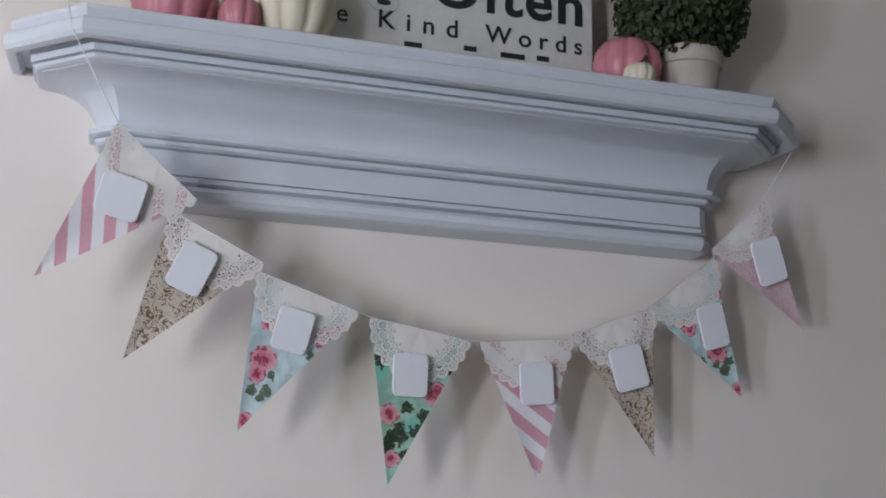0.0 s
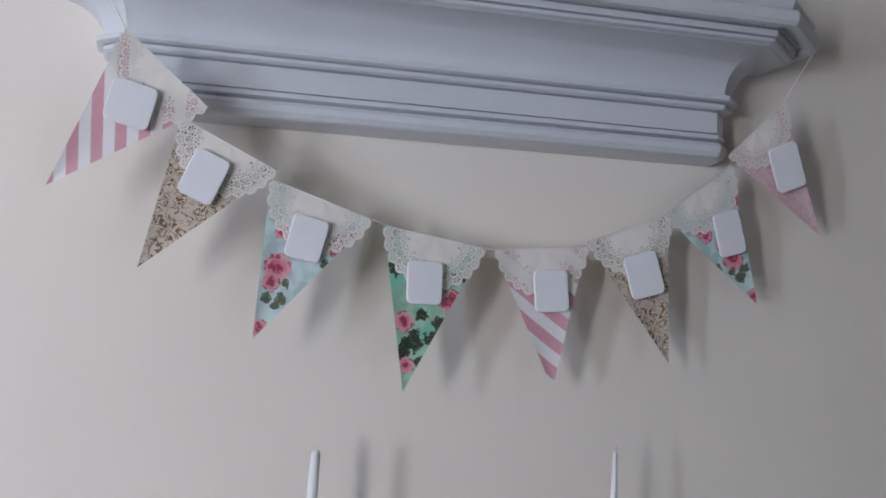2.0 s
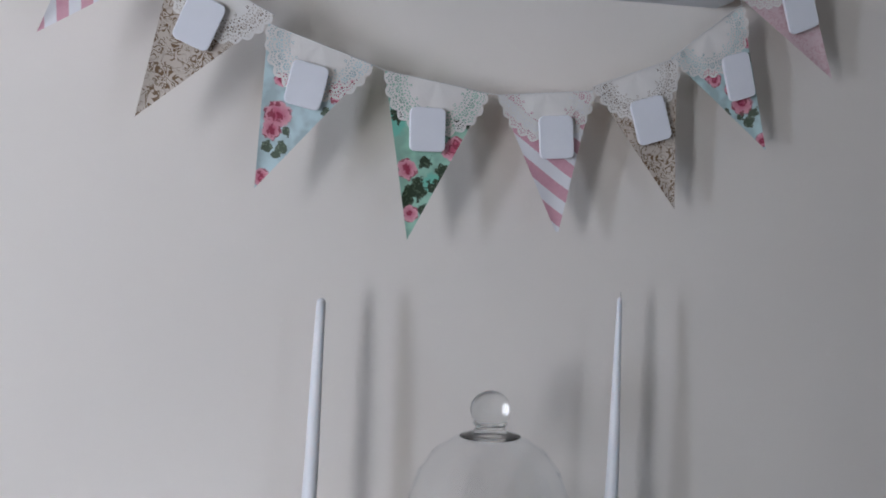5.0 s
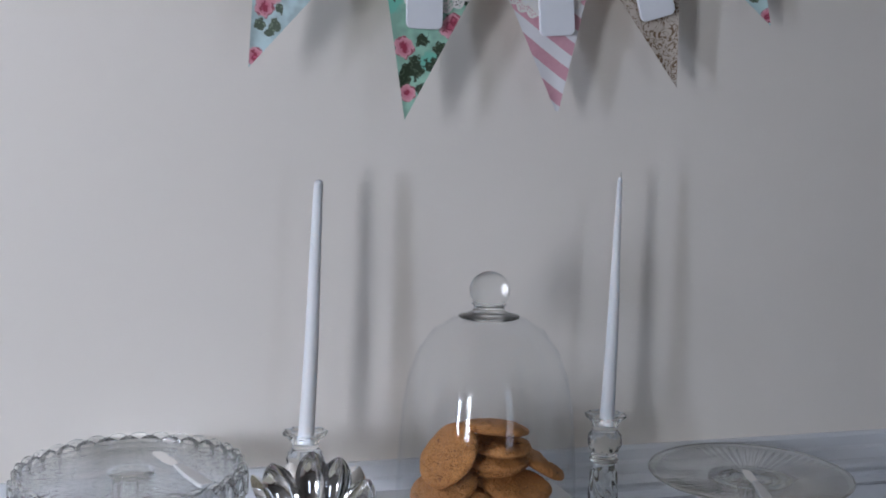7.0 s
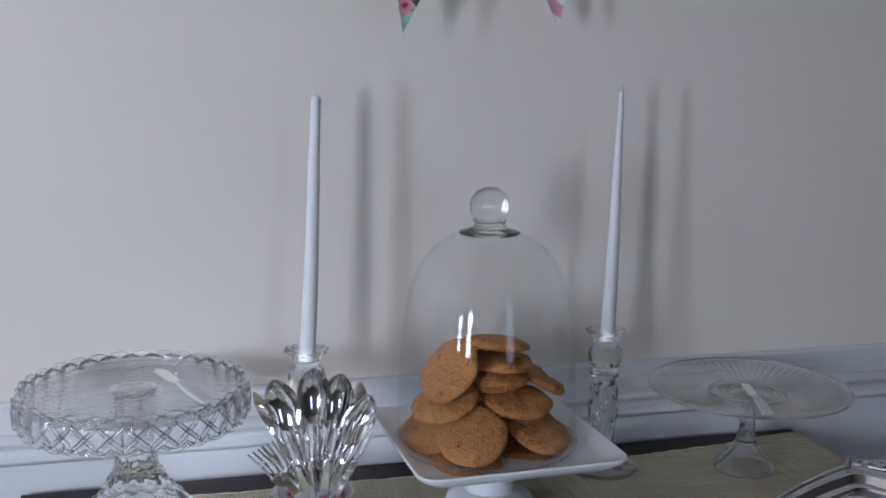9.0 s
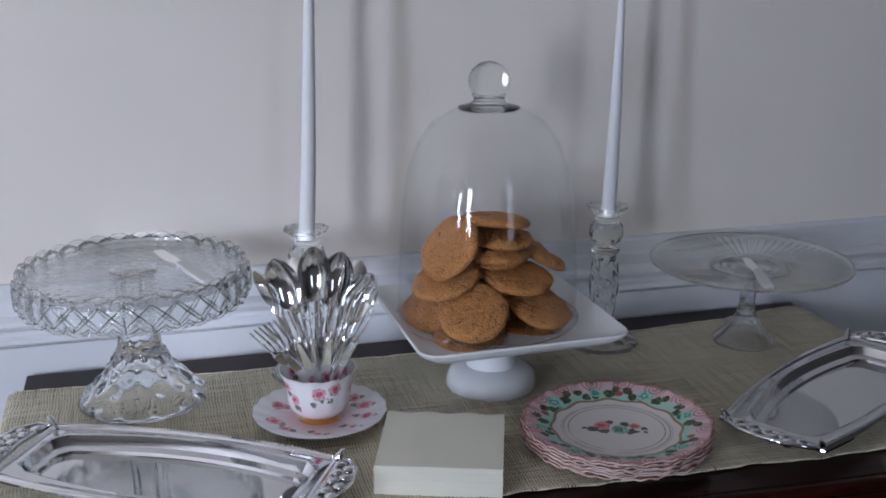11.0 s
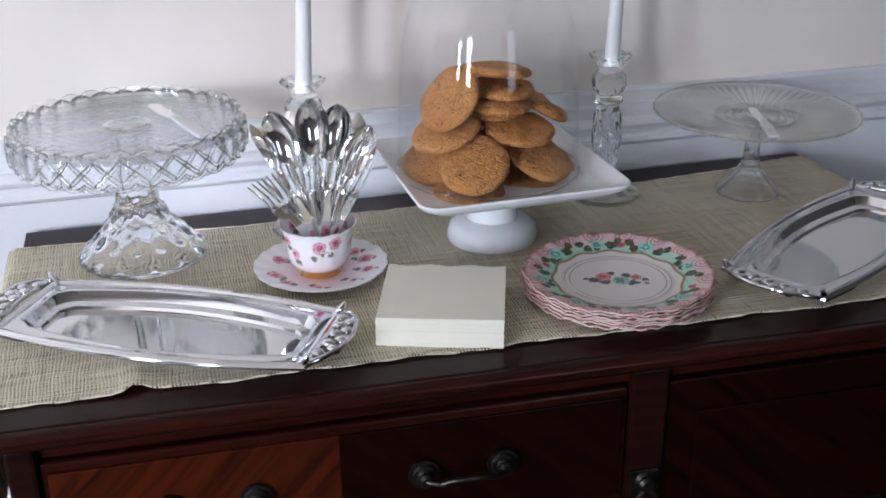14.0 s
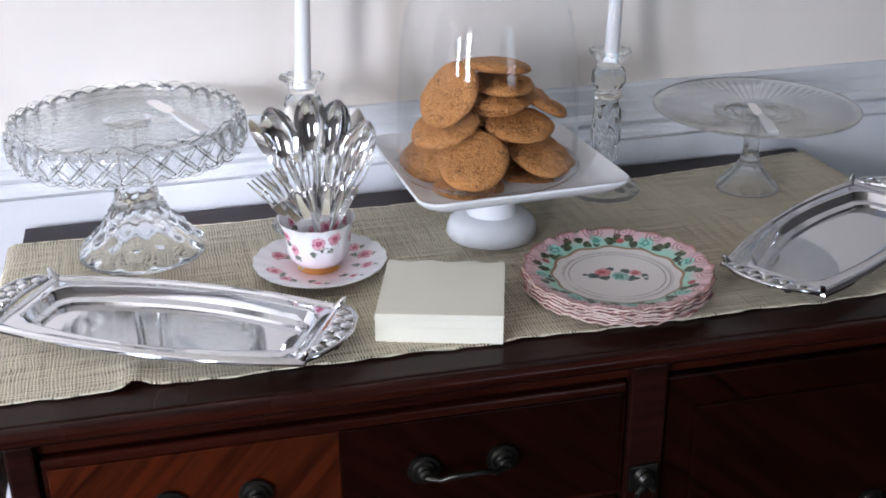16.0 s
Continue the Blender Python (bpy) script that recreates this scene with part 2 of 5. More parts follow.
GOLD = plain("gilt_foot", (0.86, 0.56, 0.20), 0.14, 1.0, 0.15, 90, 30)
PINK = plain("pink_pumpkin_skin", (0.52, 0.19, 0.23), 0.42, var=0.14, fine=140, coarse=22, relief=0.2)
CREAM = plain("cream_pumpkin_skin", (0.70, 0.64, 0.50), 0.5, var=0.08, fine=140, coarse=22, relief=0.2)
STEM = plain("dark_stem", (0.035, 0.022, 0.018), 0.6, var=0.3)
POT = plain("whitewashed_clay", (0.48, 0.44, 0.39), 0.8, var=0.12, fine=160, coarse=28, relief=0.4)
LEAF = plain("boxwood_leaf", (0.034, 0.048, 0.018), 0.6, var=0.5, fine=60, coarse=30)
SIGN = plain("distressed_white_board", (0.54, 0.535, 0.51), 0.65, var=0.25, fine=90, coarse=26, relief=0.3)
SIGN_EDGE = plain("board_edge", (0.45, 0.43, 0.40), 0.7, var=0.2)
INK = plain("black_paint", (0.012, 0.012, 0.014), 0.6, var=0.3)


def cookie_material():
    m, nt, b, co = start("baked_cookie", 0.75)
    a, c, d = noise_of(nt, co, 26.0, 4.0), noise_of(nt, co, 110.0, 5.0), noise_of(nt, co, 520.0, 3.0)
    inf = nt.nodes.new("ShaderNodeObjectInfo")
    warped = nd(nt, "ShaderNodeMapping", Vector=co)
    nt.links.new(nd(nt, "ShaderNodeCombineXYZ", i0=calc(nt, "MULTIPLY", c, 0.012), i1=calc(nt, "MULTIPLY", a, 0.02), i2=inf.outputs["Random"]).outputs[0], warped.inputs["Location"])
    crack = nd(nt, "ShaderNodeTexVoronoi", Vector=warped.outputs[0], Scale=120.0)
    crack.feature = "DISTANCE_TO_EDGE"
    cleft = calc(nt, "MULTIPLY", band(nt, crack.outputs[0], -1.0, 0.055, 0.05), band(nt, noise_of(nt, co, 70.0, 2.0), 0.54, 2.0, 0.08))
    col = mix(nt, a, (0.50, 0.205, 0.052), (0.77, 0.37, 0.130))
    col = mix(nt, calc(nt, "MULTIPLY", inf.outputs["Random"], 0.4), col, (0.42, 0.150, 0.028))
    col = mix(nt, band(nt, d, 0.58, 1.2, 0.10), col, (0.40, 0.150, 0.032))
    col = mix(nt, band(nt, c, 0.68, 1.2, 0.03), col, (0.13, 0.040, 0.010))
    col = mix(nt, calc(nt, "MULTIPLY", cleft, 0.22), col, (0.26, 0.090, 0.020))
    s = nd(nt, "ShaderNodeSeparateXYZ", i0=co)
    rim = nd(nt, "ShaderNodeMapRange", i0=s.outputs[2], i1=0.004, i2=0.0005).outputs[0]
    col = mix(nt, calc(nt, "MULTIPLY", rim, 0.6), col, (0.27, 0.085, 0.020))
    nt.links.new(col, b.inputs["Base Color"])
    nt.links.new(calc(nt, "MULTIPLY_ADD", a, 0.4, 0.38), b.inputs["Roughness"])
    bump(nt, b, calc(nt, "MULTIPLY_ADD", cleft, -0.5, calc(nt, "MULTIPLY_ADD", d, 0.8, c)), 1.0, 0.0032)
    return m


def cup_material():
    m, nt, b, co = start("rose_porcelain", 0.14)
    s = nd(nt, "ShaderNodeSeparateXYZ", i0=co)
    base = ramp(nt, nd(nt, "ShaderNodeMapRange", i0=s.outputs[2], i1=0.0, i2=0.055).outputs[0], ((0.0, (0.80, 0.56, 0.61)), (0.30, (0.81, 0.71, 0.75)), (0.6, (0.83, 0.82, 0.84)), (1.0, (0.85, 0.84, 0.85))))
    r = [(0.036 * math.sin(a), -0.036 * math.cos(a), z, w) for a, z, w in ((-0.98, 0.043, 0.0070), (-0.66, 0.030, 0.0072), (0.16, 0.040, 0.0078), (0.66, 0.043, 0.0080), (1.5, 0.036, 0.0070), (2.3, 0.042, 0.006), (3.3, 0.04, 0.006), (4.2, 0.043, 0.006))]
    lf = [(x * 0.98 + 0.004, y * 0.98, z - 0.008, 0.0045) for x, y, z, w in r] + [(x * 0.98 - 0.006, y * 0.98, z - 0.012, 0.0040) for x, y, z, w in r]
    nt.links.new(roses(nt, co, base, r, lf, green=(0.17, 0.18, 0.15), fine=620.0, reds=((0.34, 0.035, 0.10), (0.66, 0.20, 0.30), (0.80, 0.50, 0.56))), b.inputs["Base Color"])
    return m


def saucer_material():
    m, nt, b, co = start("rose_saucer_porcelain", 0.14)
    s = nd(nt, "ShaderNodeVectorMath", i0=co)
    s.operation = "LENGTH"
    base = ramp(nt, nd(nt, "ShaderNodeMapRange", i0=s.outputs["Value"], i1=0.0, i2=0.072).outputs[0], ((0.0, (0.78, 0.50, 0.55)), (0.42, (0.80, 0.60, 0.64)), (0.72, (0.83, 0.78, 0.80)), (1.0, (0.83, 0.83, 0.84))))
    r = [(0.050 * math.cos(a), 0.050 * math.sin(a), 0.008, w) for a, w in ((3.3, 0.0095), (3.75, 0.0075), (4.5, 0.005), (5.3, 0.0055), (5.9, 0.0075), (0.15, 0.0095), (0.6, 0.008), (1.7, 0.008), (2.5, 0.009))]
    lf = [(x * 1.02 + 0.008, y * 1.05 - 0.004, z, 0.0055) for x, y, z, w in r] + [(x * 0.9 - 0.006, y * 0.95 + 0.006, z, 0.0046) for x, y, z, w in r]
    nt.links.new(roses(nt, co, base, r, lf, fine=520.0, green=(0.16, 0.17, 0.14), reds=((0.28, 0.03, 0.07), (0.58, 0.15, 0.22), (0.78, 0.44, 0.49))), b.inputs["Base Color"])
    return m


def plate_material():
    m, nt, b, co = start("printed_paper_plate", 0.36)
    s = nd(nt, "ShaderNodeSeparateXYZ", i0=co)
    flat = nd(nt, "ShaderNodeCombineXYZ", i0=s.outputs[0], i1=s.outputs[1]).outputs[0]
    ang = calc(nt, "ARCTAN2", s.outputs[1], s.outputs[0])
    rad = calc(nt, "SQRT", calc(nt, "ADD", calc(nt, "MULTIPLY", s.outputs[0], s.outputs[0]), calc(nt, "MULTIPLY", s.outputs[1], s.outputs[1])))
    round_u = calc(nt, "DIVIDE", calc(nt, "MULTIPLY_ADD", noise_of(nt, co, 40.0, 1.0), 0.0010, rad), 0.1)
    u = calc(nt, "MULTIPLY", round_u, calc(nt, "MULTIPLY_ADD", calc(nt, "COSINE", calc(nt, "MULTIPLY", ang, 12.0)), -0.022, 1.0))
    cream, pink, mint = (0.74, 0.70, 0.67), (0.74, 0.50, 0.53), (0.30, 0.60, 0.48)
    mottled = calc(nt, "MULTIPLY_ADD", noise_of(nt, co, 45.0, 3.0), 0.16, calc(nt, "SUBTRACT", u, 0.08))
    ring = ramp(nt, mottled, ((0.0, mint), (0.72, (0.38, 0.66, 0.54)), (0.80, (0.70, 0.56, 0.55)), (0.86, pink), (1.0, pink)))
    inside = band(nt, u, -1.0, 0.655, 0.006)
    col = mix(nt, inside, ring, cream)
    col = mix(nt, band(nt, u, 0.640, 0.668, 0.006), col, (0.32, 0.17, 0.085))
    worn = band(nt, noise_of(nt, co, 28.0, 2.0), 0.40, 2.0, 0.12)
    for lo, hi in ((0.485, 0.496), (0.535, 0.546), (0.560, 0.565)):
        col = mix(nt, calc(nt, "MULTIPLY", worn, band(nt, round_u, lo, hi, 0.004)), col, (0.26, 0.235, 0.21))
    # rose sprays round the mint band, curls along the pink edge
    leaves, teal, red = [], [], []
    for k, a in enumerate((0.25, 1.05, 1.75, 2.45, 3.25, 4.05, 4.75, 5.55)):
        for da, r, size in ((-0.20, 0.074, 0.0075), (-0.30, 0.081, 0.0055), (0.16, 0.071, 0.0060), (0.24, 0.079, 0.0062), (0.02, 0.0705, 0.0050)):
            leaves.append((r * math.cos(a + da), r * math.sin(a + da), 0.0, size))
        teal.append((0.0765 * math.cos(a), 0.0765 * math.sin(a), 0.0, 0.0095 if k % 2 else 0.0075))
        if k % 2:
            red.append((0.0745 * math.cos(a + 0.36), 0.0745 * math.sin(a + 0.36), 0.0, 0.0045))
    leaf = calc(nt, "MULTIPLY", band(nt, spots(nt, flat, leaves, 0.55, 190.0), -3.0, 0.80, 0.05), band(nt, u, 0.668, 0.93, 0.01))
    col = mix(nt, leaf, col, mix(nt, band(nt, noise_of(nt, co, 260.0), 0.5, 0.7, 0.05), (0.022, 0.034, 0.016), (0.09, 0.13, 0.06)))
    d = spots(nt, flat, teal, 0.25, 150.0)
    fold = calc(nt, "SINE", calc(nt, "MULTIPLY_ADD", d, 9.0, calc(nt, "MULTIPLY", noise_of(nt, co, 190.0, 1.0), 9.0)))
    col = mix(nt, band(nt, d, -2.0, 0.9, 0.05), col, mix(nt, band(nt, fold, 0.1, 2.0, 0.4), (0.34, 0.66, 0.56), (0.085, 0.34, 0.27)))
    col = mix(nt, band(nt, spots(nt, flat, red, 0.3, 200.0), -2.0, 0.9, 0.06), col, (0.46, 0.09, 0.10))
    cell = calc(nt, "FRACT", calc(nt, "MULTIPLY", ang, 16.0 / (2 * math.pi)))
    cu = calc(nt, "MULTIPLY", calc(nt, "SUBTRACT", cell, 0.5), 0.0345)
    cv = calc(nt, "SUBTRACT", rad, 0.0885)
    curl = calc(nt, "SQRT", calc(nt, "ADD", calc(nt, "MULTIPLY", cu, cu), calc(nt, "MULTIPLY", cv, cv)))
    turn = calc(nt, "SINE", calc(nt, "MULTIPLY_ADD", curl, 1500.0, calc(nt, "ARCTAN2", cv, cu)))
    scroll = calc(nt, "MULTIPLY", calc(nt, "MULTIPLY", band(nt, turn, 0.35, 2.0, 0.2), band(nt, curl, -1.0, 0.0115, 0.0015)), band(nt, u, 0.80, 2.0, 0.01))
    col = mix(nt, calc(nt, "MULTIPLY", scroll, 0.8), col, (0.36, 0.13, 0.13))
    col = mix(nt, band(nt, rad, 0.0925, 1.0, 0.0012), col, (0.42, 0.20, 0.16))
    r = [(-0.014, 0.006, 0.0, 0.0095), (0.019, 0.005, 0.0, 0.0065)]
    lf = [(-0.024, -0.002, 0.0, 0.007), (-0.013, -0.006, 0.0, 0.006), (0.010, 0.009, 0.0, 0.006), (0.016, -0.007, 0.0, 0.006), (0.027, -0.001, 0.0, 0.004), (-0.006, 0.014, 0.0, 0.005), (0.012, -0.011, 0.0, 0.0035), (0.028, -0.009, 0.0, 0.003), (-0.032, 0.001, 0.0, 0.003)]
    col = mix(nt, band(nt, round_u, -1.0, 0.42, 0.01), col, roses(nt, flat, cream, r, lf, green=(0.045, 0.075, 0.065), reds=((0.30, 0.02, 0.03), (0.58, 0.10, 0.12), (0.74, 0.32, 0.32))))
    mid = spots(nt, flat, ((0.003, -0.003, 0.0, 0.010),), 0.3, 150.0)
    col = mix(nt, band(nt, mid, -2.0, 0.9, 0.05), col, mix(nt, band(nt, calc(nt, "SINE", calc(nt, "MULTIPLY_ADD", mid, 9.0, calc(nt, "MULTIPLY", noise_of(nt, co, 190.0, 1.0), 9.0))), 0.1, 2.0, 0.4), (0.32, 0.56, 0.48), (0.08, 0.25, 0.20)))
    nt.links.new(col, b.inputs["Base Color"])
    return m


def plate_edge_material():
    m, nt, b, co = start("plate_edge_paper", 0.6)
    s = nd(nt, "ShaderNodeSeparateXYZ", i0=co)
    streak = noise_of(nt, co, 240.0, 3.0)
    body = mix(nt, band(nt, streak, 0.42, 0.6, 0.05), (0.30, 0.14, 0.10), (0.58, 0.36, 0.33))
    raw = band(nt, calc(nt, "MULTIPLY_ADD", streak, 0.0014, s.outputs[2]), 0.0106, 0.0124, 0.0003)
    nt.links.new(mix(nt, calc(nt, "MULTIPLY", raw, 0.65), body, (0.74, 0.66, 0.60)), b.inputs["Base Color"])
    return m


COOKIE, CUP, SAUCER, PLATE = cookie_material(), cup_material(), saucer_material(), plate_material()
PLATE_EDGE = plate_edge_material()
DAMASK = paper_damask("brown_damask_paper", (0.17, 0.10, 0.048), (0.57, 0.50, 0.43), 84.0)
PINK_DAMASK = paper_damask("pink_damask_paper", (0.60, 0.39, 0.41), (0.67, 0.51, 0.52), 70.0)


# ---- building blocks ----
FLAT = set()     # hard-edged meshes


def finish(name, bm, material, angle=38.0):
    if id(bm) in FLAT:
        FLAT.discard(id(bm))
        angle = min(angle, 12.0)
    bmesh.ops.remove_doubles(bm, verts=bm.verts, dist=1e-6)
    bmesh.ops.recalc_face_normals(bm, faces=bm.faces)
    for f in bm.faces:
        f.smooth = True
    me = bpy.data.meshes.new(name)
    bm.to_mesh(me)
    bm.free()
    me.materials.append(material)
    me.set_sharp_from_angle(angle=radians(angle))
    return me


def part(name, bm, material, parent, label="", m=None, angle=38.0):
    ob = new(name, finish(name, bm, material, angle))
    ob.parent = parent
    if m is not None:
        ob.matrix_basis = m
    return tagged(ob, label)


def again(ob, parent, m):
    """The same part once more, on the same mesh."""
    o = new(ob.name.split(".")[0], ob.data)
    o.parent, o.matrix_basis = parent, m
    return o


def thing(name, label, category, m=None, group="", kind=""):
    ob = new(name)
    ob.empty_display_size = 0.02
    ob.matrix_basis = m if m is not None else Matrix()
    return tagged(ob, label, category, group, kind)


def solo(name, bm, material, label, category, m=None, group="", kind="", angle=38.0):
    ob = new(name, finish(name, bm, material, angle))
    ob.matrix_basis = m if m is not None else Matrix()
    return tagged(ob, label, category, group, kind)


def block(bm, x0, y0, z0, x1, y1, z1, bevel=0.0):
    FLAT.add(id(bm))
    made = bmesh.ops.create_cube(bm, size=1)["verts"]
    for v in made:
        v.co = (x0 if v.co.x < 0 else x1, y0 if v.co.y < 0 else y1, z0 if v.co.z < 0 else z1)
    if bevel:
        edges = list({e for v in made for e in v.link_edges})
        bmesh.ops.bevel(bm, geom=edges, offset=bevel, segments=2, profile=0.6, affect="EDGES")
    return bm


def boxed(*a, **k):
    return block(bmesh.new(), *a, **k)


def lathe(profile, seg=48, shape=None):
    """Turn (radius, height) points round z; shape(angle, index) gives a factor and a lift."""
    bm = bmesh.new()
    rings = []
    for i, (r, z) in enumerate(profile):
        if r < 1e-5:
            rings.append([bm.verts.new((0, 0, z))])
            continue
        row = []
        for k in range(seg):
            a = 2 * math.pi * k / seg
            f, up = shape(a, i) if shape else (1.0, 0.0)
            row.append(bm.verts.new((r * f * math.cos(a), r * f * math.sin(a), z + up)))
        rings.append(row)
    for a, b in zip(rings, rings[1:]):
        for k in range(seg):
            j = (k + 1) % seg
            if len(a) == 1 and len(b) > 1:
                bm.faces.new((a[0], b[k], b[j]))
            elif len(b) == 1 and len(a) > 1:
                bm.faces.new((a[k], b[0], a[j]))
            elif len(a) > 1:
                bm.faces.new((a[k], b[k], b[j], a[j]))
    return bm


def tube(points, radius, seg=8, bm=None):
    """A round bar along points; radius may be one number or one for each point."""
    bm = bm or bmesh.new()
    pts = [Vector(p) for p in points]
    rr = radius if isinstance(radius, (list, tuple)) else [radius] * len(pts)
    rows, up = [], Vector((0.03, 0.05, 1))
    for i, p in enumerate(pts):
        d = (pts[min(i + 1, len(pts) - 1)] - pts[max(i - 1, 0)]).normalized()
        s = d.cross(up)
        if s.length < 0.05:
            s = d.cross(Vector((1, 0, 0)))
        s.normalize()
        t = s.cross(d)
        rows.append([bm.verts.new(p + (s * math.cos(2 * math.pi * k / seg) + t * math.sin(2 * math.pi * k / seg)) * rr[i]) for k in range(seg)])
    for a, b in zip(rows, rows[1:]):
        for k in range(seg):
            bm.faces.new((a[k], a[(k + 1) % seg], b[(k + 1) % seg], b[k]))
    bm.faces.new(rows[0])
    bm.faces.new(rows[-1])
    return bm


def slab(outline, z0, z1, bevel=0.0):
    """A plate with the given plan."""
    bm = bmesh.new()
    FLAT.add(id(bm))
    lo = [bm.verts.new((x, y, z0)) for x, y in outline]
    hi = [bm.verts.new((x, y, z1)) for x, y in outline]
    n = len(outline)
    bm.faces.new(lo)
    bm.faces.new(hi)
    for k in range(n):
        bm.faces.new((lo[k], lo[(k + 1) % n], hi[(k + 1) % n], hi[k]))
    if bevel:
        edges = [e for e in bm.edges if abs(e.verts[0].co.z - e.verts[1].co.z) < 1e-6]
        bmesh.ops.bevel(bm, geom=edges, offset=bevel, segments=3, profile=0.5, affect="EDGES")
    return bm


def ray_basis(normal, spin=0.0):
    """A turn that lays local z along normal."""
    return Vector(normal).to_track_quat("Z", "Y").to_matrix().to_4x4() @ pose(0, 0, 0, 0, 0, spin)


# ---- the room ----
def wall_mesh(along, lo, hi, z0, z1, y0, y1, holes):
    """A wall along x or y, thick from y0 to y1, with openings (from, to, sill, head)."""
    bm = bmesh.new()

    def piece(a, b, c, d):
        if b - a > 1e-4 and d - c > 1e-4:
            block(bm, *((a, y0, c, b, y1, d) if along == "x" else (y0, a, c, y1, b, d)))
    at = lo
    for a, b, c, d in sorted(holes):
        piece(at, a, z0, z1)
        piece(a, b, z0, c)
        piece(a, b, d, z1)
        at = b
    piece(at, hi, z0, z1)
    return bm


def bare(name, bm, material, label):
    return solo(name, bm, material, label, "wall" if "wall" in name else name, kind="structure")


bare("wall_north", boxed(ROOM_W - 0.2, 0, 0, ROOM_E + 0.2, 0.15, ROOM_H), WALL, "smooth wall painted pale warm grey")
# out of view; darker than the north wall only to hold down fill light
bare("wall_west", boxed(ROOM_W - 0.2, ROOM_S, 0, ROOM_W, 0, ROOM_H), FAR_WALL, "plain unseen wall, kept dark to cut bounced light")
bare("wall_east", boxed(ROOM_E, ROOM_S, 0, ROOM_E + 0.2, 0, ROOM_H), FAR_WALL, "plain unseen wall, kept dark to cut bounced light")
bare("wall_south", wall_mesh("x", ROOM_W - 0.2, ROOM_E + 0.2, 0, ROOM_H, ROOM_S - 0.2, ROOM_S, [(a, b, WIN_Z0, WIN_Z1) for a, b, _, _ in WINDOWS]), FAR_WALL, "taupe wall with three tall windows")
tagged(bare("ceiling", boxed(ROOM_W - 0.2, ROOM_S - 0.2, ROOM_H, ROOM_E + 0.2, 0.15, ROOM_H + 0.1), CEIL, "flat pale beige painted ceiling"), category="ceiling")
tagged(bare("floor", boxed(ROOM_W - 0.2, ROOM_S - 0.2, -0.08, ROOM_E + 0.2, 0.15, 0), FLOORING, "brown oak wooden floor"), category="floor")


def window_unit(index, along, a, b, inner):
    w = thing(f"window_{index}", "tall white window with small panes in daylight", "window", kind="structure")
    put = (lambda u0, z0, u1, z1, d0, d1: boxed(inner - d1, u0, z0, inner - d0, u1, z1, bevel=0.003)) if along == "y" else (lambda u0, z0, u1, z1, d0, d1: boxed(u0, inner - d1, z0, u1, inner - d0, z1, bevel=0.003))
    for u0, z0, u1, z1 in ((a + 0.002, WIN_Z0 + 0.002, a + 0.05, WIN_Z1 - 0.002), (b - 0.05, WIN_Z0 + 0.002, b - 0.002, WIN_Z1 - 0.002), (a + 0.05, WIN_Z0 + 0.002, b - 0.05, WIN_Z0 + 0.06), (a + 0.05, WIN_Z1 - 0.06, b - 0.05, WIN_Z1 - 0.002)):
        part("window_frame", put(u0, z0, u1, z1, 0.04, 0.09), TRIM, w)
    mid = (WIN_Z0 + WIN_Z1) / 2
    part("meeting_rail", put(a + 0.05, mid - 0.022, b - 0.05, mid + 0.022, 0.05, 0.085), TRIM, w)
    part("muntin", put((a + b) / 2 - 0.01, WIN_Z0 + 0.06, (a + b) / 2 + 0.01, mid - 0.022, 0.06, 0.08), TRIM, w)
    part("muntin", put((a + b) / 2 - 0.01, mid + 0.022, (a + b) / 2 + 0.01, WIN_Z1 - 0.06, 0.06, 0.08), TRIM, w)


for i, (a, b, _, _) in enumerate(WINDOWS):
    window_unit(i + 1, "x", a, b, ROOM_S)


def rail_mesh(x0, x1, profile):
    bm = bmesh.new()
    a, b = [bm.verts.new((x0, y, z)) for y, z in profile], [bm.verts.new((x1, y, z)) for y, z in profile]
    for k in range(len(profile) - 1):
        bm.faces.new((a[k], b[k], b[k + 1], a[k + 1]))
    bm.faces.new(a)
    bm.faces.new(b)
    return bm


RAIL = [(0.0, 1.030), (-0.006, 1.030), (-0.009, 1.026), (-0.009, 1.012), (-0.012, 1.008), (-0.012, 0.994), (-0.016, 0.993), (-0.021, 0.989), (-0.022, 0.984), (-0.019, 0.979), (-0.013, 0.975), (-0.012, 0.970), (-0.016, 0.966), (-0.016, 0.960), (-0.012, 0.956), (-0.006, 0.953), (0.0, 0.951)]
solo("chair_rail_trim", rail_mesh(ROOM_W, ROOM_E, RAIL), TRIM, "white moulded chair rail along the wall", "trim", kind="structure", angle=20)
solo("wainscot_trim", boxed(ROOM_W, -0.003, 0.12, ROOM_E, 0.0, 0.951), TRIM, "white painted wainscot below the chair rail", "trim", kind="structure")
solo("baseboard", boxed(ROOM_W, -0.016, 0.0, ROOM_E, 0.0, 0.12, bevel=0.004), TRIM, "white painted baseboard", "trim", kind="structure")

# ---- the mantel shelf on the wall ----
SH_Z = 1.9525


def shelf_outline(o):
    """Plan of the shelf, o metres inside its widest edge: straight ends, cut corners, long front."""
    c = 0.414 * o
    return [(-0.482 + o, 0.0), (-0.482 + o, -0.085 + c), (-0.395 + c, -0.172 + o), (0.445 - c, -0.172 + o), (0.530 - o, -0.087 + c), (0.530 - o, 0.0)]


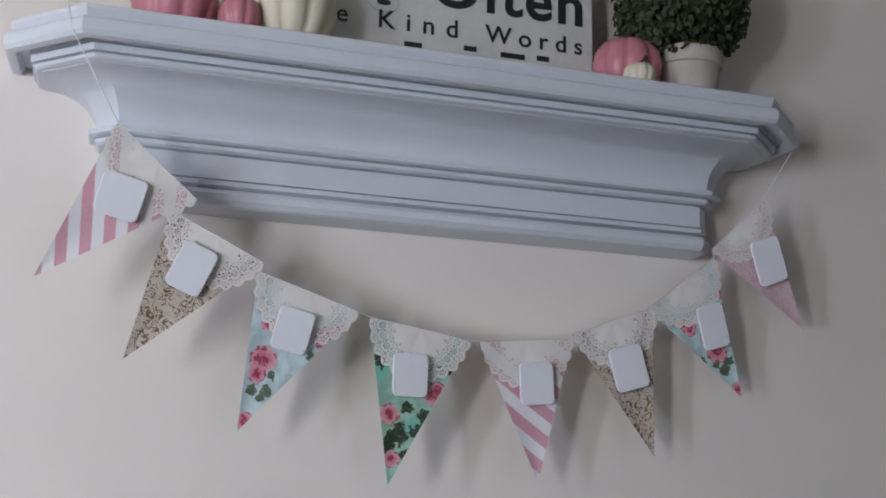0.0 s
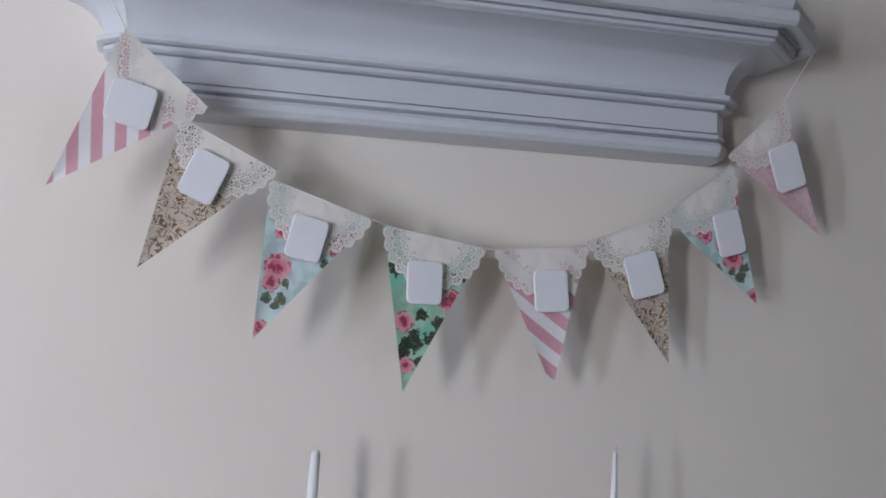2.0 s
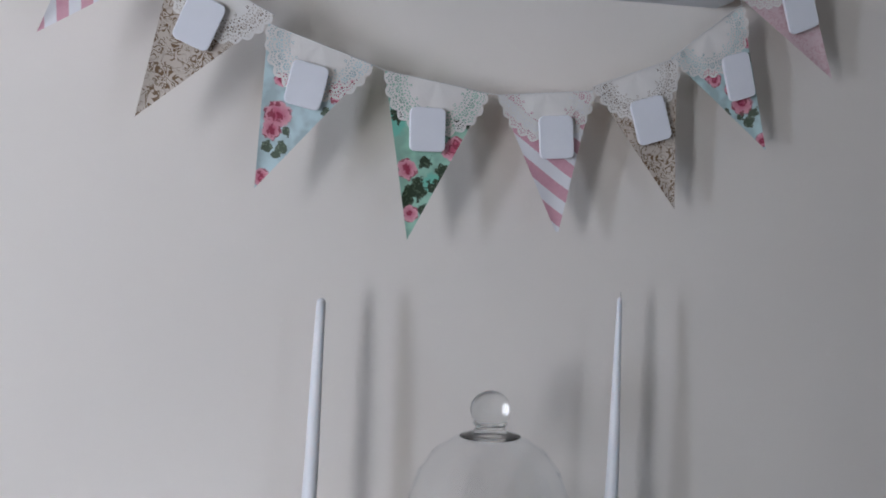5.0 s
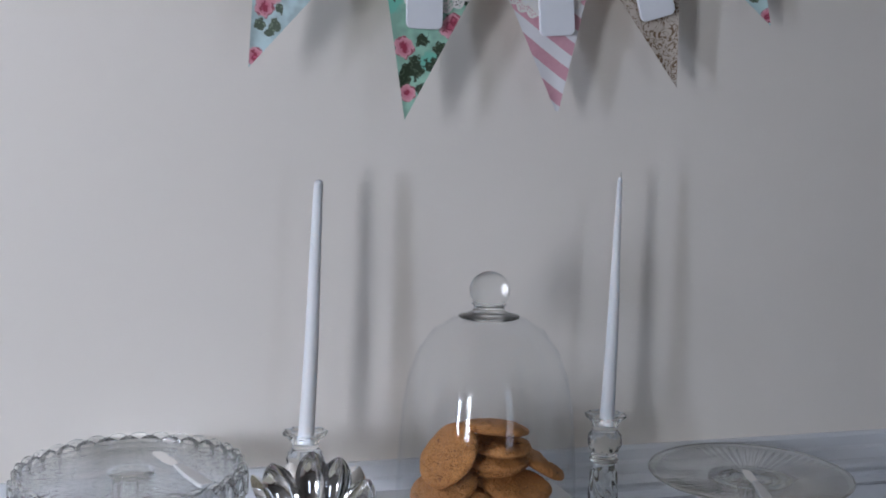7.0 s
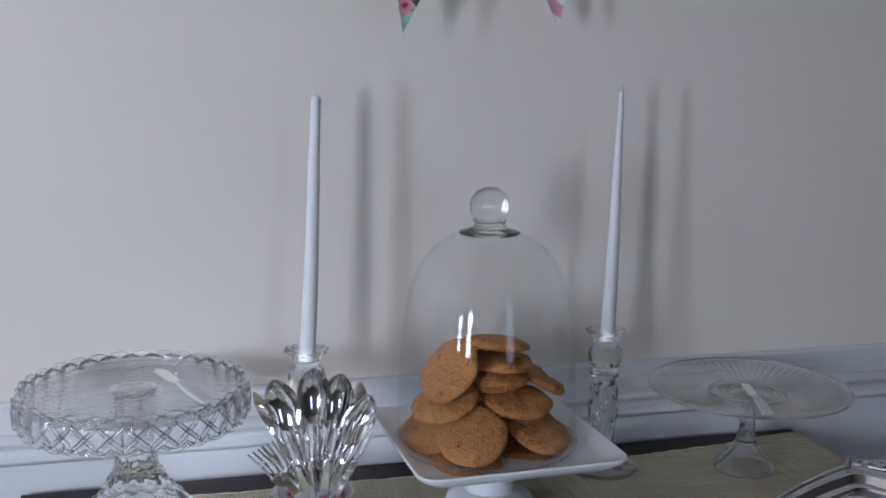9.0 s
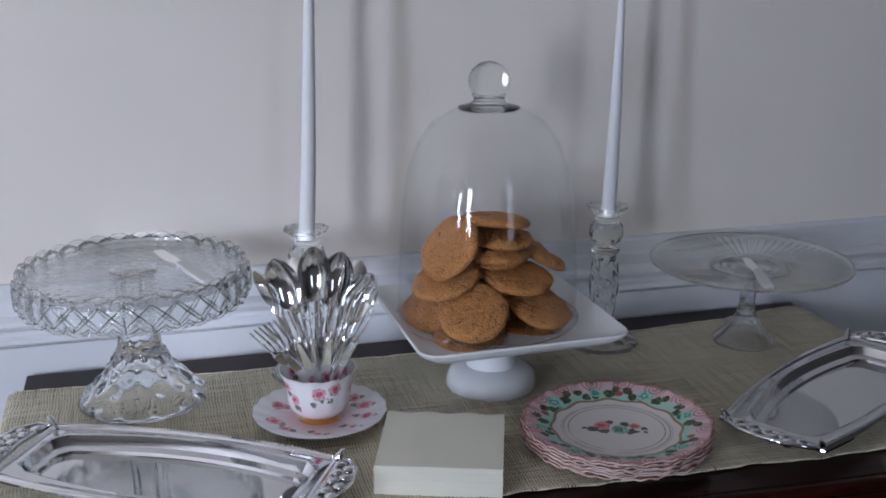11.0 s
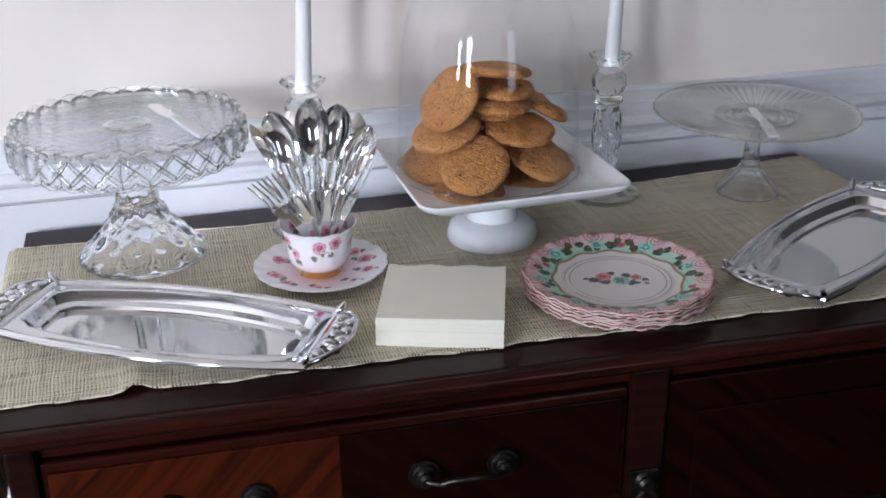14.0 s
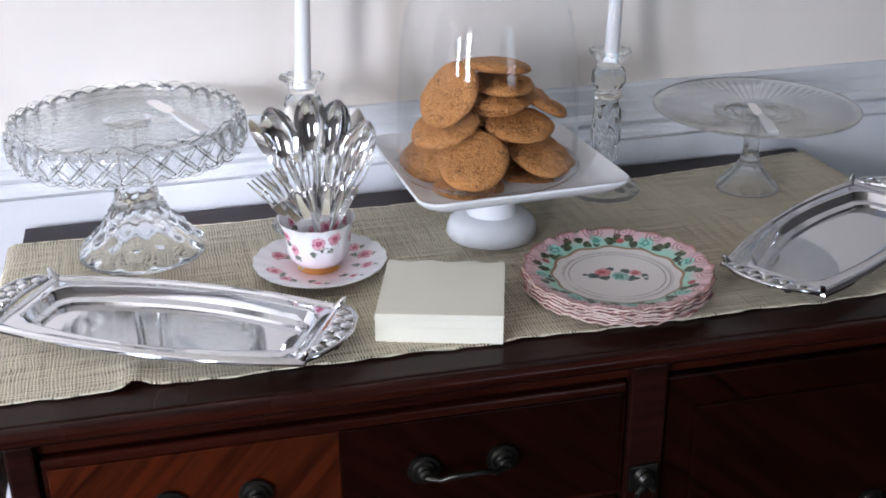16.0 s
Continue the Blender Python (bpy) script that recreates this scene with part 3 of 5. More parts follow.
def shelf_part(name, profile, parent, label=""):
    bm = bmesh.new()
    rows = [[bm.verts.new((x, y, z)) for x, y in shelf_outline(o)] for o, z in profile]
    for a, b in zip(rows, rows[1:]):
        for k in range(5):
            bm.faces.new((a[k], a[k + 1], b[k + 1], b[k]))
    bm.faces.new(rows[0])
    bm.faces.new(rows[-1])
    return part(name, bm, SHELF, parent, label, angle=24)


shelf = thing("mantel_shelf", "pale blue-white moulded wooden mantel shelf on the wall", "shelf")
shelf_part("top_board", [(0.013, 1.9525), (0.008, 1.952), (0.005, 1.950), (0.005, 1.9455), (0.008, 1.940), (0.010, 1.9372), (0.015, 1.9368), (0.015, 1.9354), (0.002, 1.9350), (0.0, 1.9325), (-0.001, 1.928), (0.0, 1.920), (0.003, 1.9152), (0.008, 1.9138), (0.013, 1.9142), (0.016, 1.9242)], shelf)
shelf_part("upper_moulding", [(0.027, 1.9240), (0.027, 1.9178), (0.034, 1.9175), (0.034, 1.9162), (0.0285, 1.9160), (0.029, 1.9080), (0.037, 1.9076), (0.037, 1.9060), (0.032, 1.9057), (0.033, 1.9020), (0.036, 1.9002), (0.0405, 1.8998), (0.0405, 1.8991)], shelf)
shelf_part("cove_panel", [(0.0425, 1.8990)] + [(0.043 + 0.062 * math.sin(radians(a)), 1.8464 + 0.0522 * math.cos(radians(a))) for a in range(0, 91, 9)], shelf, "smooth concave cove")
shelf_part("lower_moulding", [(0.104, 1.8462), (0.098, 1.8455), (0.097, 1.8440), (0.097, 1.8395), (0.101, 1.8375), (0.112, 1.8370), (0.112, 1.8352), (0.105, 1.8350), (0.105, 1.8308), (0.109, 1.8282), (0.121, 1.8278), (0.121, 1.8260), (0.116, 1.8256), (0.116, 1.7985), (0.122, 1.798), (0.122, 1.7964), (0.114, 1.796), (0.114, 1.7905), (0.118, 1.7885), (0.124, 1.788), (0.124, 1.7864), (0.113, 1.785), (0.110, 1.780), (0.111, 1.773), (0.115, 1.767), (0.119, 1.765), (0.126, 1.765)], shelf)


# ---- the bunting ----
def doily_mesh(w, lobes=12):
    """Half a paper doily hung from its fold: plain middle, pierced border of flowers, scalloped edge."""
    R = w / 2
    seg, r0 = lobes * 24, 0.40
    rings = 46

    def pierced(a, r):
        """Whether the paper is cut away at this angle and share of the radius (scaled to 61 mm)."""
        v = r * 61.0
        k = math.floor(a / math.pi * lobes)
        u = (a / math.pi * lobes - k - 0.5) * math.pi / lobes * v
        half = math.pi / lobes * v / 2
        f = math.hypot(u, v - 46.0)
        if f < 1.0:
            return True
        if f < 5.0:
            petal = (math.atan2(u, v - 46.0) / (math.pi / 3)) % 1.0 - 0.5
            return 2.0 < f < 4.2 and abs(petal) * f * 1.05 < 1.15 * math.sin((f - 1.6) / 3.0 * math.pi) + 0.1
        side = half - abs(u)
        for hu, hv, hr in ((0.0, 51.2, 1.5), (0.0, 47.6, 1.0), (0.0, 43.6, 1.35), (0.0, 55.0, 1.0), (0.0, 40.0, 0.9)):
            if math.hypot(side - hu, v - hv) < hr:
                return True
        for hu, hv, hr in ((1.6, 53.5, 0.9), (4.2, 52.6, 0.85), (1.5, 56.9, 0.75), (3.9, 56.2, 0.75), (0.0, 58.2, 0.7), (2.2, 38.8, 1.0), (0.0, 36.4, 0.9), (3.6, 35.6, 0.8)):
            if math.hypot(abs(u) - hu, v - hv) < hr:
                return True
        big = (a / math.pi * lobes / 2) % 1.0 - 0.5
        d = math.hypot(big * 2 * math.pi / lobes * v, v - 30.5)
        return k % 2 == 0 and (d < 0.9 or 1.9 < d < 2.9 and math.cos(math.atan2(big, v - 30.5) * 5) > -0.2)

    def at(i, r, lobe_edge):
        a = math.pi * i / seg
        if lobe_edge:
            r *= 0.945 + 0.075 * abs(math.sin(a * lobes))
        return (R * r * math.cos(a), -0.0012 - 0.0006 * math.sin(a * 5 + r * 6) * min(r * 2, 1), -R * r * math.sin(a) * 0.98)
    radii = [r0 + (1 - r0) * q / rings for q in range(rings + 1)]
    vs = [(0.0, -0.0012, 0.0)]
    for q, r in enumerate(radii):
        vs += [at(i, r, q >= rings - 3) for i in range(seg + 1)]
    fs = [(0, 1 + i, 2 + i) for i in range(seg)]
    for q in range(rings):
        for i in range(seg):
            if q < rings - 3 and pierced(math.pi * (i + 0.5) / seg, (radii[q] + radii[q + 1]) / 2):
                continue
            b = 1 + q * (seg + 1) + i
            fs.append((b, b + seg + 1, b + seg + 2, b + 1))
    me = bpy.data.meshes.new("doily")
    me.from_pydata(vs, [], fs)
    return me


def pennant_mesh(w, h, skew, cut=0.0):
    """A thin paper triangle, its tip off the middle by skew; cut: how much of the tip is missing."""
    bm = bmesh.new()
    n, rows = 10, []
    for i in range(n + 1):
        f = i / n * (1 - cut)
        half = w / 2 * (1 - f)
        rows.append([(skew * f + half * s, 0.004 * math.sin(f * 3.0) * (1 - s * s) * 0.6, -h * f) for s in (-1, -0.5, 0, 0.5, 1)])
    for back in (0.0, 0.0005):
        vs = [[bm.verts.new((x, y + back, z)) for x, y, z in r] for r in rows]
        for a, b in zip(vs, vs[1:]):
            for k in range(4):
                bm.faces.new((a[k], a[k + 1], b[k + 1], b[k]))
    return bm


STRIPE_A = paper_stripes("striped_paper", 41.0, 0.0245, 0.1)
STRIPE_B = paper_stripes("diagonal_striped_paper", 50.0, 0.0285, 0.2)
ROSE_BLUE = paper_roses("rose_paper_pale_blue", (0.58, 0.73, 0.74), ((-0.0200, 0.0, -0.0888, 0.0170), (-0.0148, 0.0, -0.1605, 0.0110), (-0.0289, 0.0, -0.0515, 0.0090), (0.0370, 0.0, -0.0433, 0.0140), (-0.0208, 0.0, -0.1073, 0.0120), (0.0500, 0.0, -0.0313, 0.0100)), ((-0.0201, 0.0, -0.1258, 0.0070), (-0.0040, 0.0, -0.1233, 0.0080), (-0.0076, 0.0, -0.1313, 0.0060), (0.0143, 0.0, -0.0657, 0.0070), (0.0293, 0.0, -0.0682, 0.0060), (0.0034, 0.0, -0.0561, 0.0060), (-0.0052, 0.0, -0.1035, 0.0060)), ((0.62, 0.80, 0.79, 0.001),), (0.10, 0.13, 0.09))
ROSE_GREEN = paper_roses("rose_paper_green", (0.36, 0.62, 0.48), ((-0.0195, 0.0, -0.1055, 0.0135), (0.0299, 0.0, -0.0738, 0.0135), (-0.0082, 0.0, -0.1550, 0.0105), (0.0336, 0.0, -0.0663, 0.0100)), ((-0.0050, 0.0, -0.1270, 0.0140), (0.0168, 0.0, -0.1196, 0.0100), (0.0233, 0.0, -0.1005, 0.0110), (-0.0408, 0.0, -0.0479, 0.0090), (0.0330, 0.0, -0.0426, 0.0070), (0.0477, 0.0, -0.0430, 0.0060), (-0.0144, 0.0, -0.1405, 0.0120), (0.0008, 0.0, -0.0942, 0.0090), (0.0058, 0.0, -0.1479, 0.0070), (0.0140, 0.0, -0.0648, 0.0110)), ((-0.045, 0.0, -0.055, 0.018), (0.012, 0.0, -0.115, 0.012), (-0.03, 0.0, -0.145, 0.012)), (0.028, 0.046, 0.022))
ROSE_BLUE_B = paper_roses("rose_paper_aqua", (0.56, 0.74, 0.73), ((-0.0059, 0.0, -0.1037, 0.0165), (-0.0080, 0.0, -0.1613, 0.0105), (0.0410, 0.0, -0.0442, 0.0080), (-0.0223, 0.0, -0.0572, 0.0110), (-0.0105, 0.0, -0.0810, 0.0100), (-0.0276, 0.0, -0.0474, 0.0080)), ((-0.0094, 0.0, -0.1308, 0.0090), (-0.0156, 0.0, -0.1176, 0.0070), (0.0005, 0.0, -0.1241, 0.0080), (0.0338, 0.0, -0.0618, 0.0070), (0.0245, 0.0, -0.1047, 0.0060), (-0.0308, 0.0, -0.1028, 0.0060)), ((0.62, 0.80, 0.79, 0.001),), (0.10, 0.13, 0.09))

# middle of the top edge, turns, width, height, skew, the white bar's place on it
PENNANTS = (
    (-0.3045, -0.1430, 1.7885, 21.0, 36.9, 15.9, 0.1183, 0.1786, -0.0048, -0.0022, -0.0542, 0.0484, 0.0469, -26.0),
    (-0.2325, -0.1215, 1.7160, 12.2, 24.0, 6.9, 0.1180, 0.1661, -0.0228, -0.0088, -0.0448, 0.0409, 0.0537, -2.2),
    (-0.1255, -0.1060, 1.6650, 7.5, 16.8, 5.8, 0.1249, 0.1739, -0.0176, -0.0026, -0.0482, 0.0414, 0.0492, -4.8),
    (0.0130, -0.0850, 1.6340, -0.7, 8.1, 4.5, 0.1277, 0.1849, -0.0073, -0.0059, -0.0575, 0.0426, 0.0506, -8.1),
    (0.1520, -0.0690, 1.6310, 0.0, -5.6, 2.8, 0.1227, 0.1720, 0.0022, 0.0057, -0.0537, 0.0437, 0.0515, 1.6),
    (0.2695, -0.0630, 1.6640, 1.3, -20.7, 1.0, 0.1187, 0.1777, -0.0024, -0.0025, -0.0617, 0.0455, 0.0554, 3.7),
    (0.3645, -0.0640, 1.7210, 7.7, -37.7, -2.5, 0.1177, 0.1744, -0.0103, 0.0030, -0.0706, 0.0378, 0.0579, 20.7),
    (0.4410, -0.0765, 1.8040, 17.6, -45.8, -13.7, 0.1033, 0.1730, -0.0209, -0.0015, -0.0652, 0.0414, 0.0615, 24.6),
)
LOOKS = ((STRIPE_A, "pink and white striped paper pennant with a lace doily"), (DAMASK, "brown butterfly damask paper pennant with a lace doily"),
         (ROSE_BLUE, "pale blue rose-print paper pennant with a lace doily"), (ROSE_GREEN, "green rose-print paper pennant with a lace doily"),
         (STRIPE_B, "pink diagonal striped paper pennant with a lace doily"), (DAMASK, "brown damask paper pennant with a lace doily"),
         (ROSE_BLUE_B, "aqua rose-print paper pennant with a lace doily"), (PINK_DAMASK, "soft pink damask paper pennant with a lace doily"))
DOILY = doily_mesh(0.122)
DOILY.materials.append(LACE)


def bar_mesh(w, h):
    out, r = [], 0.007
    for cx, cz, a0 in ((w / 2 - r, h / 2 - r, 0), (-w / 2 + r, h / 2 - r, 90), (-w / 2 + r, -h / 2 + r, 180), (w / 2 - r, -h / 2 + r, 270)):
        out += [(cx + r * math.cos(radians(a0 + k * 22.5)), cz + r * math.sin(radians(a0 + k * 22.5))) for k in range(5)]
    bm = slab(out, -0.0025, 0.0025, 0.0009)
    bmesh.ops.rotate(bm, verts=bm.verts, matrix=Matrix.Rotation(radians(90), 3, "X"))
    return bm


string_points = []
for (x, y, z, rx, ry, rz, w, h, skew, bx, bz, bw, bh, turn), (paper, label) in zip(PENNANTS, LOOKS):
    m = pose(x, y, z, rx, ry, rz)
    flag = thing("pennant", label, "pennant", m, "pennants of the bunting")
    part("paper_triangle", pennant_mesh(w, h, skew, 0.03 if paper is STRIPE_B else 0.0), paper, flag)
    lace = new("doily", DOILY)
    lace.parent = flag
    lace.matrix_basis = Matrix.Diagonal((w / 0.122, 1, w / 0.122, 1))
    tagged(lace, "pierced cream paper doily folded over the string")
    part("raised_bar", bar_mesh(bw, bh), WHITE_WOOD, flag, "thick white painted wooden bar", pose(bx, -0.008, bz, 0, turn, 0))
    string_points += [m @ Vector((-w / 2, -0.0005, 0.0)), m @ Vector((w / 2, -0.0005, 0.0))]

string = thing("bunting_string", "thin silver beaded string holding the pennants", "string")
left_end, right_end = Vector((-0.402, -0.160, 1.9515)), Vector((0.512, -0.098, 1.906))
line = [left_end, Vector((-0.412, -0.1745, 1.9475)), Vector((-0.404, -0.1765, 1.915))] + string_points + [right_end]
part("thread", tube([p + Vector((0, -0.001, 0)) for p in line], 0.0006, 6), STRING, string)
bead = None
for a, b, n in ((line[2], line[3], 22), (line[-2], line[-1], 12)):
    for k in range(n):
        p = a.lerp(b, (k + 0.5) / n) + Vector((0, -0.001, 0))
        if bead is None:
            bm = bmesh.new()
            bmesh.ops.create_icosphere(bm, subdivisions=1, radius=0.0015)
            bead = part("bead", bm, BEAD, string, "", Matrix.Translation(p))
        else:
            again(bead, string, Matrix.Translation(p))


# ---- things on the shelf ----
def pumpkin(label, x, y, r, height, ribs, material, stem, turn=0, thick=1.0):
    pk = thing("decorative_pumpkin", label, "pumpkin", pose(x, y, SH_Z, 0, 0, turn), "pumpkins on the shelf")
    prof = [(0.0, height * 0.06), (0.35, 0.0), (0.62, height * 0.05), (0.88, height * 0.24), (1.0, height * 0.5), (0.93, height * 0.74), (0.70, height * 0.92), (0.38, height), (0.12, height * 0.95), (0.0, height * 0.92)]
    prof = [(a * r, z) for a, z in prof]
    part("body", lathe(prof, ribs * 8, lambda a, i: (1 - 0.12 * (1 - abs(math.sin(a * ribs / 2)) ** 0.7) * (i not in (0, 9)), 0.0)), material, pk, angle=80)
    if stem:
        pts = [(0, 0, height * 0.9), (0.001, 0, height * 1.08), (0.004, -0.001, height * 1.22), (0.009, -0.002, height * 1.27)]
        part("stem", tube(pts, [r * 0.2 * thick, r * 0.12 * thick, r * 0.11 * thick, r * 0.15 * thick], 8), stem, pk, "short dark curled stem")
    return pk


pumpkin("pink painted pumpkin standing on the white shelf", -0.300, -0.085, 0.052, 0.085, 9, PINK, STEM)
pumpkin("small pink painted pumpkin on the white shelf", -0.228, -0.125, 0.0245, 0.046, 8, PINK, STEM, 15)
pumpkin("large cream ribbed pumpkin beside the sign", -0.166, -0.095, 0.056, 0.095, 10, CREAM, STEM)
pumpkin("rosy pink ribbed pumpkin beside the plant pot", 0.275, -0.090, 0.047, 0.077, 8, PINK, STEM, 20)
pumpkin("tiny white pumpkin with a dark curled stem", 0.2725, -0.1320, 0.0215, 0.031, 9, CREAM, STEM, 0, 1.6)

sign = thing("word_sign", "distressed white wooden sign with black lettering", "sign", pose(0.0, -0.052, SH_Z, -3, 0, 0))
part("board", boxed(-0.20, -0.004, 0.0, 0.243, 0.016, 0.36, bevel=0.002), SIGN, sign)


def lettering(text, x, z, size, spread, bold, parent, m=INK):
    cu = bpy.data.curves.new("lettering", "FONT")
    cu.body, cu.size, cu.space_character, cu.extrude, cu.offset = text, size, spread, 0.0004, bold
    cu.materials.append(m)
    ob = new("lettering", cu)
    ob.parent, ob.matrix_basis = parent, pose(x, -0.0048, z, 90, 0, 0)
    return ob


lettering("e", -0.105, 0.0655, 0.034, 1.0, 0.0, sign)
lettering("Kind", -0.052, 0.0645, 0.035, 1.80, 0.0003, sign)
lettering("Words", 0.092, 0.0655, 0.034, 1.56, 0.0003, sign)
lettering("g", -0.062, 0.1075, 0.085, 1.0, 0.0016, sign)
lettering("Often", 0.0165, 0.1075, 0.083, 1.10, 0.0016, sign)
for x0, x1, z1 in ((-0.016, 0.007, 0.0500), (0.063, 0.080, 0.0555), (0.113, 0.146, 0.0535), (0.163, 0.180, 0.0555)):
    part("script_bar", boxed(x0, -0.0052, z1 - 0.007, x1, -0.0042, z1), INK, sign)


def topiary():
    t = thing("potted_topiary", "dense dark green boxwood topiary in a pale clay pot", "plant", pose(0.364, -0.088, SH_Z))
    part("pot", lathe([(0.0, 0.0), (0.034, 0.0), (0.0355, 0.002), (0.0415, 0.050), (0.0445, 0.051), (0.0455, 0.054), (0.0465, 0.070), (0.045, 0.073), (0.041, 0.072), (0.040, 0.066), (0.0, 0.064)], 48), POT, t)
    part("stem", tube([(0, 0, 0.07), (0.002, 0, 0.1), (0, 0, 0.15)], 0.006, 8), STEM, t)
    rng = random.Random(7)
    bm = bmesh.new()
    bmesh.ops.create_icosphere(bm, subdivisions=3, radius=0.082)
    for v in bm.verts:
        v.co = Vector((v.co.x * 0.84 - 0.010, v.co.y * 0.80, v.co.z + 0.150)) * (1 + 0.05 * noise.noise(v.co * 40))
    part("crown_core", bm, STEM, t)
    vs, fs = [], []
    for _ in range(5200):
        u, q = rng.uniform(-1, 1), rng.uniform(0, 2 * math.pi)
        s = math.sqrt(1 - u * u)
        d = Vector((s * math.cos(q), s * math.sin(q), u))
        k = 1 / (abs(d.x) ** 3.2 + abs(d.y) ** 3.2 + abs(d.z) ** 3.2) ** (1 / 3.2)
        p = Vector((d.x * 0.080, d.y * 0.070, d.z * 0.096)) * k * rng.uniform(0.84, 1.06) + Vector((-0.010, 0, 0.160))
        n = (d + Vector((rng.uniform(-.8, .8), rng.uniform(-.8, .8), rng.uniform(-.6, .9)))).normalized()
        e = n.cross(Vector((rng.uniform(-1, 1), rng.uniform(-1, 1), rng.uniform(-1, 1)))).normalized()
        g = n.cross(e) * rng.uniform(0.0028, 0.0045)
        e = e * rng.uniform(0.0042, 0.0075)
        i = len(vs)
        vs += [p - e, p + g + n * 0.0008, p + e, p - g + n * 0.0008]
        fs += [(i, i + 1, i + 2), (i, i + 2, i + 3)]
    me = bpy.data.meshes.new("foliage")
    me.from_pydata([tuple(v) for v in vs], [], fs)
    me.materials.append(LEAF)
    f = new("foliage", me)
    f.parent = t
    tagged(f, "many small dark green leaves", kind="stuff")


topiary()


# ---- the sideboard ----
TOP = 0.92
side = thing("sideboard", "dark polished mahogany sideboard against the wall", "sideboard", pose(-0.46, -0.452, 0, 0, 0, -2.0))
# local x runs along the front, y into the depth
BACK0, BACK1 = 0.4385, 0.4715
part("tabletop", slab([(0.002, 0.001), (1.005, 0.001), (0.994, BACK1), (-0.0108, BACK0)], TOP - 0.014, TOP, 0.0015), MAHOGANY, side)
nose = [(0.0008, TOP - 0.014), (0.0008, TOP - 0.0012)] + [(-0.0005 - 0.0110 * math.sin(radians(a)), TOP - 0.0072 + 0.0062 * math.cos(radians(a))) for a in range(0, 100, 9)] + [(-0.0110, TOP - 0.0112), (-0.0092, TOP - 0.0122), (-0.0085, TOP - 0.014)]
part("nosing", rail_mesh(-0.010, 1.013, nose), EDGE_WOOD, side, "rounded polished front edge", angle=30)
part("under_moulding", slab([(0.006, 0.004), (1.000, 0.004), (0.990, BACK1 - 0.006), (-0.004, BACK0 - 0.006)], TOP - 0.026, TOP - 0.0142, 0.004), MAHOGANY, side)
part("carcass", boxed(0.022, 0.030, 0.14, 0.985, 0.420, TOP - 0.0262), MAHOGANY, side)
part("frieze_rail", boxed(0.034, 0.020, 0.877, 0.972, 0.0298, TOP - 0.0262, bevel=0.002), EDGE_WOOD, side)
for x0, x1 in ((0.010, 0.034), (0.575, 0.612), (0.972, 0.996)):
    part("stile", boxed(x0, 0.010, 0.0 if x0 != 0.575 else 0.14, x1, 0.0298, TOP - 0.0264, bevel=0.003), MAHOGANY, side)


def pull(parent, x, z, span, raised):
    p = new("bail_pull")
    p.parent, p.matrix_basis = parent, Matrix.Translation((x, 0, z))
    p["label"] = "dark aged bronze bail pull"
    rose = None
    for s in (-span / 2, span / 2):
        bm = lathe([(0.0, 0.022), (0.006, 0.0215), (0.0085, 0.018), (0.007, 0.012), (0.009, 0.0095), (0.0125, 0.009), (0.0145, 0.006), (0.018, 0.0055), (0.0185, 0.003), (0.017, 0.0), (0.0, 0.0)], 28)
        m = pose(s, 0.0, 0, 90, 0, 0) @ Matrix.Scale(0.84, 4)
        rose = part("rosette", bm, BRONZE, p, "", m) if rose is None else again(rose, p, m)
    side_y = -0.0168
    if raised:
        pts = [(-span / 2, side_y, 0), (-span / 2 + 0.012, side_y - 0.008, 0.001), (-span / 2 + 0.02, side_y - 0.013, 0.007), (0, side_y - 0.016, 0.009), (span / 2 - 0.02, side_y - 0.013, 0.007), (span / 2 - 0.012, side_y - 0.008, 0.001), (span / 2, side_y, 0)]
    else:
        pts = [(-span / 2, side_y, 0), (-span / 2 + 0.014, side_y - 0.004, -0.002), (-span / 2 + 0.017, side_y - 0.006, -0.022), (-span / 4, side_y - 0.007, -0.036), (0, side_y - 0.007, -0.039), (span / 4, side_y - 0.007, -0.036), (span / 2 - 0.017, side_y - 0.006, -0.022), (span / 2 - 0.014, side_y - 0.004, -0.002), (span / 2, side_y, 0)]
    part("bail", tube(pts, 0.0028, 10), BRONZE, p)


def pull_on(parent, x, y, z, span, raised):
    grip = new("pull_mount")
    grip.parent, grip.matrix_basis = parent, Matrix.Translation((0, y, 0))
    pull(grip, x, z, span, raised)


for z0, z1 in ((0.745, 0.8735), (0.560, 0.737), (0.370, 0.552), (0.170, 0.362)):
    front = part("drawer_front", boxed(0.036, 0.016, z0, 0.573, 0.0298, z1, bevel=0.003), EDGE_WOOD, side)
    part("veneer_panel", boxed(0.042, 0.0125, z0 + 0.008, 0.2945, 0.0158, z1 - 0.009, bevel=0.001), VENEER_A, front, "orange-brown flame mahogany veneer")
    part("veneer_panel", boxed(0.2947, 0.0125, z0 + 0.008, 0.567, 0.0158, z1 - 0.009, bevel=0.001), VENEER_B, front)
    if z0 > 0.7:
        pull_on(side, 0.1780, 0.0125, 0.8125, 0.076, False)
        pull_on(side, 0.4095, 0.0125, 0.8125, 0.076, True)
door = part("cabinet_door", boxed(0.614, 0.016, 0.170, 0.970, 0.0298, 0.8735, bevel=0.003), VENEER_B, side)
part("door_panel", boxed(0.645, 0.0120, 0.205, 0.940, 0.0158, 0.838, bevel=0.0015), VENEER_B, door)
pull_on(side, 0.893, 0.0120, 0.690, 0.074, True)
catch = part("catch_plate", boxed(-0.015, -0.004, -0.016, 0.015, 0.0, 0.014, bevel=0.0015), BRONZE, side, "aged bronze catch with a hanging ring", Matrix.Translation((0.592, 0.010, 0.768)))
